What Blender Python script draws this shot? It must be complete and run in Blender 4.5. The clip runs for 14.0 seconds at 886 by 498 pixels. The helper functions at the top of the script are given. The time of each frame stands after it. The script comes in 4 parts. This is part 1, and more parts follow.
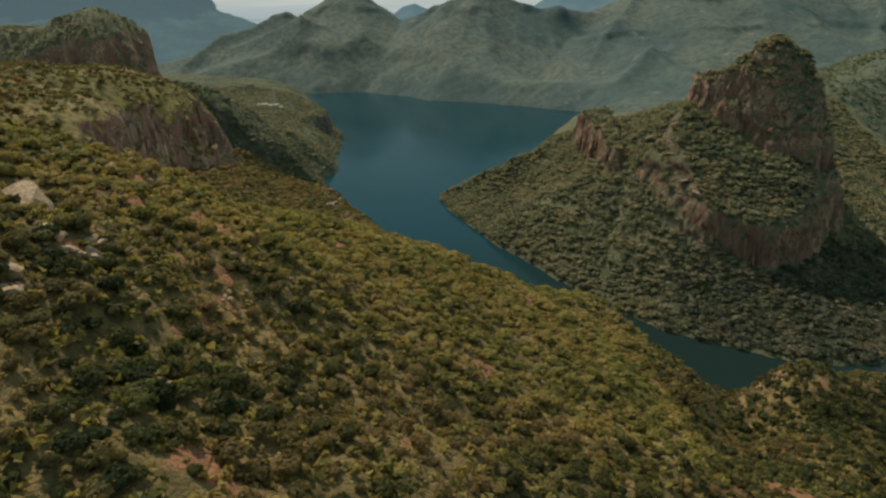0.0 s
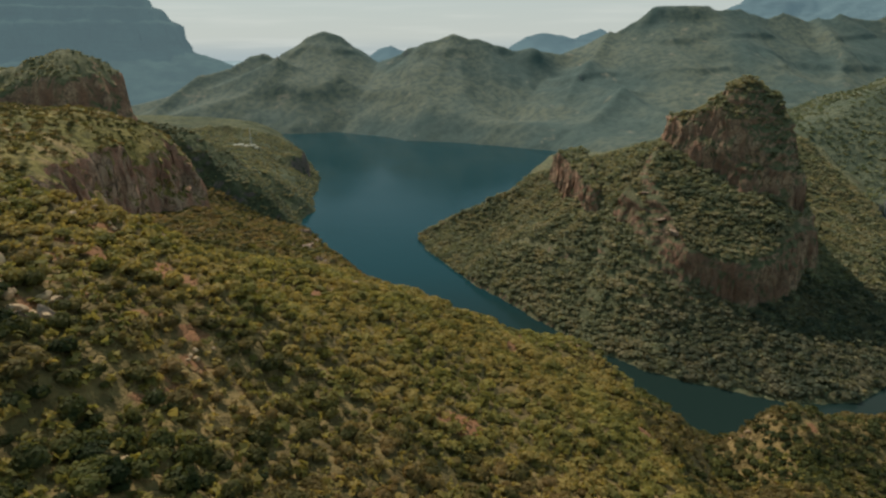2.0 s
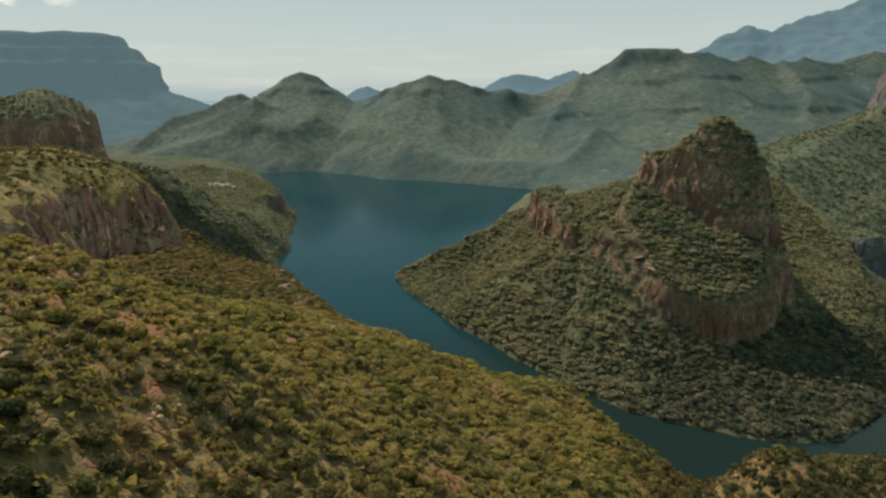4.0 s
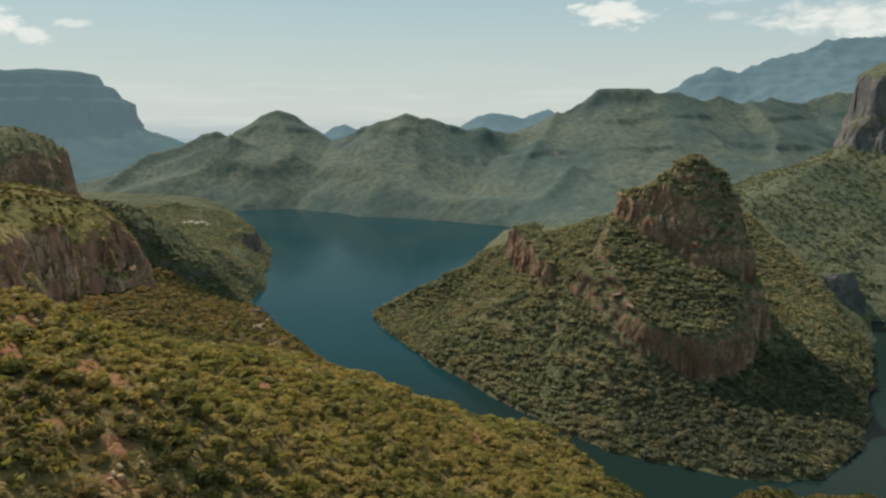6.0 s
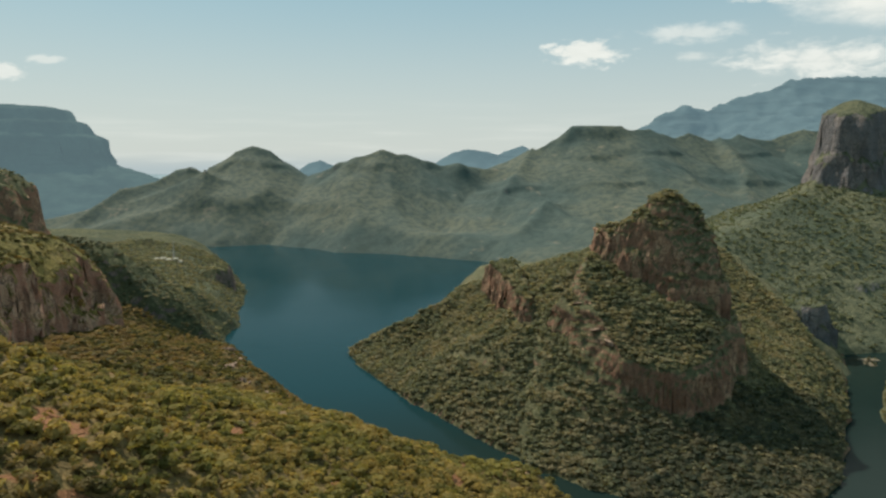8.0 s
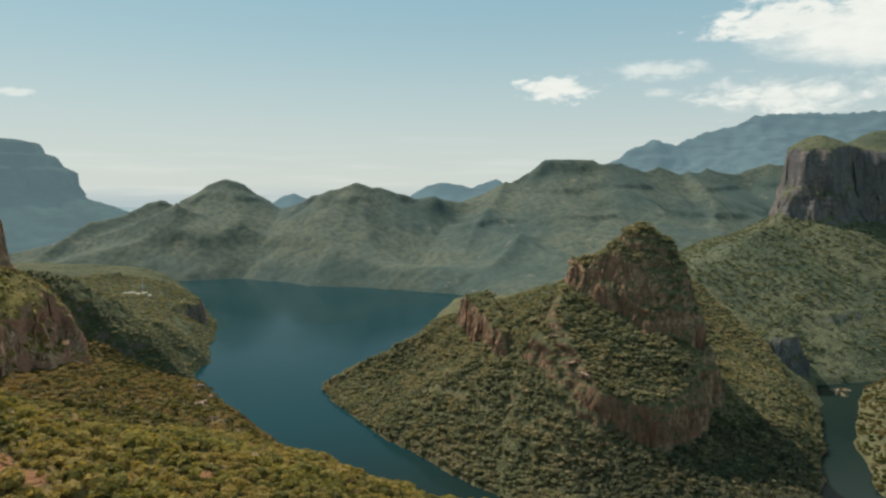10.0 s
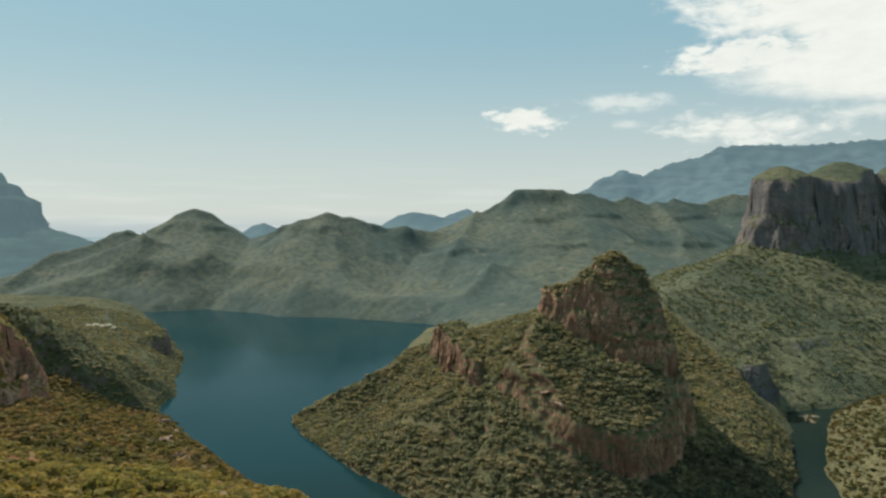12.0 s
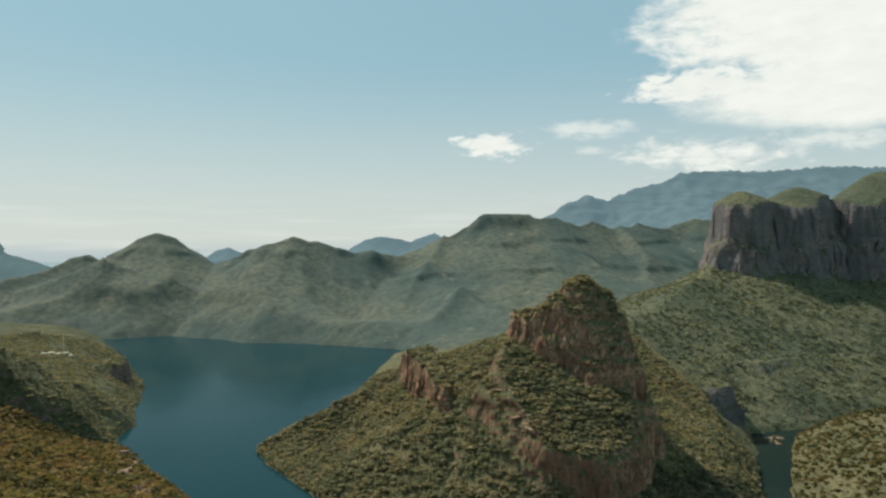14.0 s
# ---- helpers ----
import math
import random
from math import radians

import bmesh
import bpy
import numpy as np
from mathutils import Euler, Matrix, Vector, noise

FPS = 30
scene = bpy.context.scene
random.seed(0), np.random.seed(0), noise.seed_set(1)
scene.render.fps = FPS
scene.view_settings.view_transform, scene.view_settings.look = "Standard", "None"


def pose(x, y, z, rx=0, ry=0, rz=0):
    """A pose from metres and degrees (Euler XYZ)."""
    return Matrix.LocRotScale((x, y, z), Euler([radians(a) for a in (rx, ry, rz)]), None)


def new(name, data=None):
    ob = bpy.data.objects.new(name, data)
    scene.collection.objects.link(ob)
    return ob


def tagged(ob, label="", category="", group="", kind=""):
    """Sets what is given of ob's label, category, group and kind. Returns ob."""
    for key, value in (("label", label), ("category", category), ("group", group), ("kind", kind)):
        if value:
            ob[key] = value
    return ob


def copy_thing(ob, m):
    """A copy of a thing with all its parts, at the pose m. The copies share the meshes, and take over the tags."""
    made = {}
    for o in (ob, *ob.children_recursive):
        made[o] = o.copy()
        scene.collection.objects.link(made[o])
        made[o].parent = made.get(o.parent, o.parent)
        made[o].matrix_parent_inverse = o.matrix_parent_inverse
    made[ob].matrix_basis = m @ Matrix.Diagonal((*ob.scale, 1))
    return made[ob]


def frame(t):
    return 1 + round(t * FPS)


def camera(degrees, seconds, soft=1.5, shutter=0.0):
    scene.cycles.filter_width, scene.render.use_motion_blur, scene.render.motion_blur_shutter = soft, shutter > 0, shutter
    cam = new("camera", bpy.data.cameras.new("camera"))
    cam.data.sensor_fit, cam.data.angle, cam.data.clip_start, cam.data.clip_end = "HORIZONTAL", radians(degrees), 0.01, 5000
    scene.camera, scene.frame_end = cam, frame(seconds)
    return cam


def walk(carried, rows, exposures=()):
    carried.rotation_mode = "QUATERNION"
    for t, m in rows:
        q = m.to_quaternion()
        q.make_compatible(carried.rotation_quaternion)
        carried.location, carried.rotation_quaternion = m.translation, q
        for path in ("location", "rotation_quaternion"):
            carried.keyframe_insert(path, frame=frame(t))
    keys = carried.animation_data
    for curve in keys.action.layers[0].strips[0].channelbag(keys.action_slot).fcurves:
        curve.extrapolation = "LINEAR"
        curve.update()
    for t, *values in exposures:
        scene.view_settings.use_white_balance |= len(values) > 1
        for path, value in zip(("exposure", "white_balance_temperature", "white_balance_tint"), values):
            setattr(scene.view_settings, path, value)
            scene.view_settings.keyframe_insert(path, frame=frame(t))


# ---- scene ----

# ---------------- camera ----------------
cam = camera(65.66, 14.0, soft=2.4)
ROWS = [
    (0.0, 0.00, 0.00, 294.25, 0.00, -19.58, 0.52),
    (0.5, -0.22, 2.26, 294.27, -0.49, -18.79, 0.51),
    (1.0, -0.43, 4.42, 294.28, -0.98, -17.99, 0.49),
    (1.5, -0.63, 6.49, 294.28, -1.47, -17.19, 0.47),
    (2.0, -0.82, 8.47, 294.27, -1.95, -16.40, 0.45),
    (2.5, -1.00, 10.37, 294.25, -2.43, -15.61, 0.42),
    (3.0, -1.18, 12.18, 294.22, -2.92, -14.82, 0.39),
    (3.6, -1.38, 14.25, 294.18, -3.49, -13.88, 0.35),
    (4.2, -1.57, 16.22, 294.12, -4.07, -12.95, 0.31),
    (4.8, -1.76, 18.09, 294.05, -4.65, -12.02, 0.27),
    (5.5, -1.98, 20.15, 293.96, -5.33, -10.95, 0.23),
    (6.0, -2.14, 21.56, 293.88, -5.82, -10.19, 0.20),
    (6.5, -2.30, 22.91, 293.80, -6.31, -9.44, 0.18),
    (7.0, -2.46, 24.21, 293.72, -6.81, -8.70, 0.16),
    (7.5, -2.63, 25.47, 293.63, -7.32, -7.97, 0.14),
    (8.0, -2.80, 26.69, 293.53, -7.84, -7.25, 0.13),
    (8.6, -3.02, 28.10, 293.41, -8.47, -6.40, 0.11),
    (9.2, -3.25, 29.46, 293.29, -9.12, -5.58, 0.11),
    (9.8, -3.49, 30.79, 293.16, -9.78, -4.77, 0.11),
    (10.5, -3.80, 32.29, 293.00, -10.58, -3.87, 0.12),
    (11.0, -4.03, 33.35, 292.89, -11.18, -3.25, 0.12),
    (11.5, -4.29, 34.39, 292.77, -11.79, -2.64, 0.14),
    (12.0, -4.55, 35.42, 292.66, -12.42, -2.06, 0.15),
    (12.5, -4.84, 36.44, 292.54, -13.07, -1.51, 0.16),
    (13.0, -5.14, 37.47, 292.42, -13.75, -0.98, 0.18),
    (13.5, -5.47, 38.50, 292.30, -14.45, -0.48, 0.20),
    (14.0, -5.82, 39.53, 292.18, -15.18, -0.02, 0.21),
]
walk(cam, [(t, pose(x, y, z, 90 + pitch, roll, yaw)) for t, x, y, z, yaw, pitch, roll in ROWS],
     exposures=[(0.0, -0.22), (3.0, -0.07), (7.0, 0.04), (14.0, 0.11)])

# ---------------- light ----------------
SUN_TO = Vector((-0.39, 0.65, 0.97)).normalized()      # towards the sun: beyond the hill and to its left, high
SUN_EL = math.asin(SUN_TO.z)
SUN_AZ = math.atan2(SUN_TO.x, SUN_TO.y)
sun = new("sun", bpy.data.lights.new("sun", "SUN"))
sun.data.energy, sun.data.angle, sun.data.color = 4.1, radians(0.6), (1.0, 0.93, 0.82)
sun.rotation_euler = SUN_TO.to_track_quat("Z", "Y").to_euler()


class Nodes:
    """Short hand for a node tree."""

    def __init__(self, tree):
        self.t = tree

    def n(self, kind, **props):
        node = self.t.nodes.new(kind)
        for key, value in props.items():
            setattr(node, key, value)
        return node

    def link(self, a, b):
        self.t.links.new(a, b)

    def put(self, socket, v):
        if isinstance(v, bpy.types.NodeSocket):
            self.link(v, socket)
        else:
            socket.default_value = v

    def math(self, op, a, b=0.0, c=0.0, clamp=False):
        m = self.n("ShaderNodeMath", operation=op, use_clamp=clamp)
        for i, v in enumerate((a, b, c)):
            self.put(m.inputs[i], v)
        return m.outputs[0]

    def mix(self, fac, a, b, blend="MIX"):
        m = self.n("ShaderNodeMix", data_type="RGBA", blend_type=blend)
        self.put(m.inputs[0], fac)
        for i, v in ((6, a), (7, b)):
            self.put(m.inputs[i], (*v, 1.0) if isinstance(v, tuple) and len(v) == 3 else v)
        return m.outputs[2]

    def step(self, v, lo, hi, to0=0.0, to1=1.0):
        m = self.n("ShaderNodeMapRange", interpolation_type="SMOOTHSTEP")
        for i, x in enumerate((v, lo, hi, to0, to1)):
            self.put(m.inputs[i], x)
        return m.outputs[0]

    def noise(self, vec, scale, detail=4.0, rough=0.55, distortion=0.0):
        m = self.n("ShaderNodeTexNoise")
        self.put(m.inputs["Vector"], vec)
        for key, v in (("Scale", scale), ("Detail", detail), ("Roughness", rough), ("Distortion", distortion)):
            m.inputs[key].default_value = v
        return m.outputs[0]

    def scaled(self, vec, x, y, z):
        m = self.n("ShaderNodeVectorMath", operation="MULTIPLY")
        self.put(m.inputs[0], vec)
        m.inputs[1].default_value = (x, y, z)
        return m.outputs[0]


def make_world():
    world = bpy.data.worlds.new("sky")
    scene.world = world
    world.use_nodes = True
    world.node_tree.nodes.clear()
    k = Nodes(world.node_tree)
    sky = k.n("ShaderNodeTexSky", sky_type="NISHITA", sun_disc=False)
    sky.sun_elevation, sky.sun_rotation = SUN_EL, SUN_AZ
    sky.altitude, sky.air_density, sky.dust_density, sky.ozone_density = 600.0, 1.0, 2.0, 1.5
    co = k.n("ShaderNodeTexCoord").outputs["Generated"]
    sep = k.n("ShaderNodeSeparateXYZ")
    k.link(co, sep.inputs[0])
    x, y, z = sep.outputs
    az = k.math("ARCTAN2", x, y)
    flat = k.math("SQRT", k.math("ADD", k.math("MULTIPLY", x, x), k.math("MULTIPLY", y, y)))
    el = k.math("ARCTAN2", z, flat)
    comb = k.n("ShaderNodeCombineXYZ")
    k.link(az, comb.inputs[0])
    k.link(el, comb.inputs[1])
    plane = comb.outputs[0]
    big = k.noise(k.scaled(plane, 6.0, 16.0, 1.0), 1.0, 6.0, 0.6, 0.4)
    fine = k.noise(k.scaled(plane, 26.0, 60.0, 1.0), 1.0, 5.0, 0.62, 0.3)
    wob = k.math("ADD", k.math("MULTIPLY", k.math("SUBTRACT", big, 0.5), 0.34), k.math("MULTIPLY", k.math("SUBTRACT", fine, 0.5), 0.16))

    rag = k.math("ADD", k.math("MULTIPLY", k.math("SUBTRACT", fine, 0.5), 1.3), k.math("MULTIPLY", k.math("SUBTRACT", big, 0.5), 0.8))

    def puff(a, e, ra, re, edge=0.55, gain=1.0, wave=None):
        da = k.math("DIVIDE", k.math("SUBTRACT", az, radians(a)), radians(ra))
        de = k.math("DIVIDE", k.math("SUBTRACT", el, radians(e)), radians(re))
        r = k.math("SQRT", k.math("ADD", k.math("MULTIPLY", da, da), k.math("MULTIPLY", de, de)))
        inside = k.math("ADD", k.math("SUBTRACT", 1.0, r), k.math("MULTIPLY", wave or rag, 1.9))
        return k.step(inside, 0.0, edge, 0.0, gain)

    clouds = puff(57.0, 20.5, 27.0, 14.0, 0.22, 1.0, wob)
    clouds = k.math("MAXIMUM", clouds, puff(47.0, 11.2, 15.0, 3.4, 0.45, 1.0, wob))
    clouds = k.math("MAXIMUM", clouds, puff(37.5, 12.6, 9.0, 1.9, 0.6, 0.95))
    for args in ((19.3, 8.5, 3.6, 1.0, 0.5, 0.95), (27.0, 9.6, 5.5, 0.9, 1.1, 0.6), (27.5, 7.9, 2.0, 0.45, 1.0, 0.5),
                 (36.5, 7.2, 8.0, 1.7, 1.0, 0.9), (45.0, 8.0, 9.0, 1.2, 1.1, 0.7),
                 (-27.5, 6.9, 2.6, 1.3, 0.5, 0.95), (-24.0, 6.3, 1.4, 0.6, 0.6, 0.8), (-21.5, 7.2, 1.6, 0.4, 0.7, 0.6), (-42.0, 12.0, 9.0, 3.0, 0.8, 0.8)):
        clouds = k.math("MAXIMUM", clouds, puff(*args))
    streak = k.noise(k.scaled(plane, 5.0, 70.0, 1.0), 1.0, 3.0, 0.5)
    low = k.math("MULTIPLY", k.step(el, radians(6.0), radians(0.5)), k.step(streak, 0.45, 0.75, 0.0, 0.35))
    clouds = k.math("MAXIMUM", clouds, low)
    shade = k.mix(fine, (7.6, 7.9, 7.3), (9.6, 9.8, 9.2))
    veil = k.step(el, radians(17.0), radians(-2.0), 0.0, 0.84)
    clear = k.mix(0.8, k.mix(1.0, sky.outputs[0], (1.06, 1.22, 1.04), "MULTIPLY"), (2.95, 4.85, 5.6))
    hazy = k.mix(veil, clear, (6.9, 7.1, 6.5))
    hazy = k.mix(k.step(el, radians(1.1), radians(-0.9), 0.0, 0.85), hazy, (4.3, 5.2, 5.5))
    full = k.mix(clouds, hazy, shade)
    bg = k.n("ShaderNodeBackground")
    k.link(full, bg.inputs[0])
    bg.inputs[1].default_value = 0.095
    k.link(bg.outputs[0], k.n("ShaderNodeOutputWorld").inputs[0])


make_world()


# ---------------- materials ----------------
def material(name):
    m = bpy.data.materials.new(name)
    m.use_nodes = True
    k = Nodes(m.node_tree)
    bsdf = m.node_tree.nodes["Principled BSDF"]
    bsdf.inputs["Roughness"].default_value = 0.9
    bsdf.inputs["Specular IOR Level"].default_value = 0.15
    return m, k, bsdf


def bump(k, bsdf, height, strength, distance):
    b = k.n("ShaderNodeBump")
    b.inputs["Strength"].default_value, b.inputs["Distance"].default_value = strength, distance
    k.put(b.inputs["Height"], height)
    k.link(b.outputs[0], bsdf.inputs["Normal"])


def slope_material(name, grass, dry, soil, rock_a, rock_b, rock_dark, size=1.0, green_fine=0.16, relief=0.6, bare_at=0.66, patchy=0.38):
    """Ground that is scrub and grass where it is gentle, bare banded rock where it is steep."""
    m, k, bsdf = material(name)
    geo = k.n("ShaderNodeNewGeometry")
    pos = geo.outputs["Position"]
    sep = k.n("ShaderNodeSeparateXYZ")
    k.link(geo.outputs["True Normal"], sep.inputs[0])
    wide = k.noise(pos, 0.012 / size, 4.0)
    mid = k.noise(pos, 0.07 / size, 4.0, 0.6)
    tuft = k.noise(pos, green_fine / size, 5.0, 0.65)
    grit = k.noise(pos, 0.9 / size, 4.0, 0.65)
    cover = k.mix(k.step(wide, 0.38, 0.62), grass, dry)
    cover = k.mix(k.step(tuft, 0.42, 0.6, 0.0, 0.75), cover, tuple(c * patchy for c in grass))
    bare = k.n("ShaderNodeAttribute", attribute_name="bare").outputs["Fac"]
    soilmask = k.math("MAXIMUM", k.step(mid, 0.62, 0.74, 0.0, 0.5), k.step(k.math("ADD", bare, k.math("MULTIPLY", k.math("SUBTRACT", grit, 0.5), 0.7)), 0.35, 0.65))
    cover = k.mix(soilmask, cover, k.mix(grit, soil, tuple(min(1.0, c * 1.5) for c in soil)))
    # rock: upright streaks and level beds
    streak = k.noise(k.scaled(pos, 0.13 / size, 0.13 / size, 0.07 / size), 1.0, 5.0, 0.7, 1.2)
    beds = k.noise(k.scaled(pos, 0.02 / size, 0.02 / size, 0.32 / size), 1.0, 4.0, 0.6)
    stain = k.noise(k.scaled(pos, 0.04 / size, 0.04 / size, 0.03 / size), 1.0, 4.0, 0.6)
    rock = k.mix(k.step(stain, 0.42, 0.62), rock_a, rock_b)
    rock = k.mix(k.step(streak, 0.47, 0.70, 0.0, 0.75), rock, rock_dark)
    rock = k.mix(k.step(beds, 0.5, 0.64, 0.0, 0.4), rock, tuple(c * 0.55 for c in rock_a))
    lichen = k.noise(k.scaled(pos, 0.09 / size, 0.09 / size, 0.07 / size), 1.0, 4.0, 0.65)
    rock = k.mix(k.step(lichen, 0.6, 0.72, 0.0, 0.65), rock, tuple(c * 0.8 for c in grass))
    rock = k.mix(k.step(grit, 0.35, 0.7, 0.0, 0.35), rock, tuple(min(1.0, c * 1.25) for c in rock_b))
    crack = k.n("ShaderNodeTexVoronoi", feature="DISTANCE_TO_EDGE")
    bent = k.n("ShaderNodeVectorMath", operation="ADD")
    wavy = k.n("ShaderNodeTexNoise")
    wavy.inputs["Scale"].default_value = 0.12 / size
    k.link(pos, wavy.inputs["Vector"])
    k.link(k.scaled(wavy.outputs["Color"], 1.6, 1.6, 1.6), bent.inputs[1])
    k.link(k.scaled(pos, 0.17 / size, 0.17 / size, 0.08 / size), bent.inputs[0])
    k.link(bent.outputs[0], crack.inputs["Vector"])
    crack.inputs["Scale"].default_value = 1.0
    gap = k.step(crack.outputs["Distance"], 0.0, 0.09, 1.0, 0.0)
    gap = k.math("MULTIPLY", gap, k.step(stain, 0.4, 0.6))
    rock = k.mix(k.math("MULTIPLY", gap, 0.7), rock, rock_dark)
    steep = k.math("ADD", sep.outputs[2], k.math("MULTIPLY", k.math("SUBTRACT", tuft, 0.5), 0.45))
    k.link(k.mix(k.step(steep, bare_at, bare_at - 0.14), cover, rock), bsdf.inputs["Base Color"])
    h = k.math("ADD", k.math("MULTIPLY", tuft, 2.0), k.math("ADD", k.math("MULTIPLY", streak, 2.2), k.math("SUBTRACT", grit, k.math("MULTIPLY", gap, 1.2))))
    bump(k, bsdf, h, relief, 1.6 * size)
    return m


M_NEAR = slope_material("scrub_slope", (0.15, 0.108, 0.04), (0.25, 0.165, 0.062), (0.215, 0.10, 0.046),
                        (0.26, 0.155, 0.09), (0.40, 0.25, 0.16), (0.085, 0.06, 0.05), bare_at=0.48, patchy=0.55)
M_RIDGE = slope_material("cliff_slope", (0.15, 0.13, 0.035), (0.27, 0.20, 0.06), (0.27, 0.17, 0.08),
                         (0.35, 0.165, 0.108), (0.47, 0.30, 0.195), (0.10, 0.068, 0.055), bare_at=0.44)
M_HILL = slope_material("hill_slope", (0.125, 0.125, 0.062), (0.18, 0.158, 0.08), (0.22, 0.14, 0.08),
                        (0.215, 0.11, 0.07), (0.43, 0.27, 0.165), (0.05, 0.036, 0.032), bare_at=0.44, patchy=0.6)
# Tower rock is lifted to a bluish grey, haze included in its colour.
M_MID_HAZE = slope_material("hazy_mid_slope", (0.09, 0.104, 0.062), (0.15, 0.146, 0.08), (0.20, 0.16, 0.10),
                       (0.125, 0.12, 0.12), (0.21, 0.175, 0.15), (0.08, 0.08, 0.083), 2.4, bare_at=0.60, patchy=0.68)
M_CAPE = slope_material("cape_slope", (0.08, 0.088, 0.045), (0.135, 0.13, 0.06), (0.20, 0.15, 0.10),
                        (0.12, 0.09, 0.08), (0.22, 0.16, 0.125), (0.045, 0.042, 0.045), 1.3, bare_at=0.40, patchy=0.6)
# Greens and rock shifted towards blue: distance haze put into the base colour.
M_FAR_HAZE = slope_material("hazy_far_slope", (0.068, 0.096, 0.082), (0.12, 0.128, 0.09), (0.24, 0.195, 0.135),
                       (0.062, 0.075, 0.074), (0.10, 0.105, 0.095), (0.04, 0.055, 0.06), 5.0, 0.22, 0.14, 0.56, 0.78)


# Blue emission stands in for the air haze in front of the far land.
def hazy_backdrop_material(name, base, haze_glow, strength, patchy=1.5):
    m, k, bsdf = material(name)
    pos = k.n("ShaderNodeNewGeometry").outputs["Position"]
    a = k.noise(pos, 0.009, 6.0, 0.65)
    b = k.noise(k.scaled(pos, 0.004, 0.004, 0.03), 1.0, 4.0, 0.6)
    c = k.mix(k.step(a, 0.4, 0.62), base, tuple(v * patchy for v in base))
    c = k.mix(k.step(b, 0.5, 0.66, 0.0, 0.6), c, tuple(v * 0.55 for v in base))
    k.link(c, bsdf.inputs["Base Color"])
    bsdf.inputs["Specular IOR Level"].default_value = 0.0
    bsdf.inputs["Emission Color"].default_value = (*haze_glow, 1.0)
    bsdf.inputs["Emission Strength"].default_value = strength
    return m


# Most of the tone here is haze given as emission, over a low base colour.
M_MESA = hazy_backdrop_material("distant_mesa", (0.022, 0.033, 0.026), (0.18, 0.275, 0.305), 0.5, 1.6)
M_REAR = hazy_backdrop_material("distant_range", (0.06, 0.085, 0.085), (0.20, 0.31, 0.36), 0.42, 1.2)
M_PLAIN = hazy_backdrop_material("distant_plain", (0.12, 0.15, 0.155), (0.36, 0.47, 0.50), 0.48)


def make_water():
    m, k, bsdf = material("lake_water")
    pos = k.n("ShaderNodeNewGeometry").outputs["Position"]
    sep = k.n("ShaderNodeSeparateXYZ")
    k.link(pos, sep.inputs[0])
    # Base colour also carries reflections: sky on the lake, dark slopes in the river.
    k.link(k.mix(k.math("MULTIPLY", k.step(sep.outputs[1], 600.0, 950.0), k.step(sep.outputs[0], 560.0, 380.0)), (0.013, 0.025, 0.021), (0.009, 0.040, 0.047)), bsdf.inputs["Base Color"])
    bsdf.inputs["Roughness"].default_value = 0.14
    bsdf.inputs["IOR"].default_value = 1.22
    bsdf.inputs["Specular IOR Level"].default_value = 0.1
    wide = k.noise(k.scaled(pos, 0.004, 0.0025, 1.0), 1.0, 3.0)
    k.link(k.step(wide, 0.35, 0.7, 0.09, 0.2), bsdf.inputs["Roughness"])
    ripple = k.math("ADD", k.noise(pos, 0.25, 3.0), k.math("MULTIPLY", k.noise(pos, 0.05, 3.0), 2.0))
    bump(k, bsdf, ripple, 0.08, 1.0)
    return m


M_WATER = make_water()


def leaf_material(name, dark, light, dry):
    m, k, bsdf = material(name)
    isl = k.n("ShaderNodeNewGeometry")
    obj = k.n("ShaderNodeObjectInfo")
    tint = k.n("ShaderNodeAttribute", attribute_name="tint").outputs["Fac"]
    r = k.math("FRACT", k.math("ADD", tint, obj.outputs["Random"]))
    pos = isl.outputs["Position"]
    patch = k.noise(pos, 0.03, 3.0)
    c = k.mix(r, dark, light)
    c = k.mix(k.step(k.math("ADD", patch, k.math("MULTIPLY", r, 0.2)), 0.52, 0.75, 0.0, 0.8), c, dry)
    c = k.mix(k.math("MULTIPLY", isl.outputs["Random Per Island"], 0.36), c, tuple(v * 0.6 for v in dark))
    k.link(c, bsdf.inputs["Base Color"])
    bsdf.inputs["Roughness"].default_value = 0.75
    # light comes through thin leaves
    thin = k.n("ShaderNodeBsdfTranslucent")
    k.link(k.mix(1.0, c, (1.25, 1.2, 0.8), "MULTIPLY"), thin.inputs["Color"])
    both = k.n("ShaderNodeMixShader")
    both.inputs[0].default_value = 0.46
    k.link(bsdf.outputs[0], both.inputs[1])
    k.link(thin.outputs[0], both.inputs[2])
    k.link(both.outputs[0], m.node_tree.nodes["Material Output"].inputs[0])
    return m


M_LEAF = leaf_material("bush_leaves", (0.06, 0.062, 0.021), (0.275, 0.222, 0.068), (0.32, 0.20, 0.082))
M_LEAF_DRY = leaf_material("dry_bush_leaves", (0.145, 0.132, 0.038), (0.375, 0.31, 0.082), (0.41, 0.285, 0.092))
# Deep green foliage, its colour also darkened to carry shade on dim ground.
M_LEAF_DEEP_SHADE = leaf_material("deep_green_shade_leaves", (0.042, 0.052, 0.019), (0.165, 0.155, 0.045), (0.23, 0.155, 0.06))
M_LEAF_HILL = leaf_material("forest_leaves", (0.15, 0.157, 0.09), (0.31, 0.29, 0.158), (0.375, 0.30, 0.165))
# Deeper green than the hill forest, with the low slope's shade darkened in.
M_LEAF_SHORE_SHADE = leaf_material("shaded_shore_leaves", (0.076, 0.088, 0.056), (0.185, 0.182, 0.108), (0.23, 0.193, 0.112))
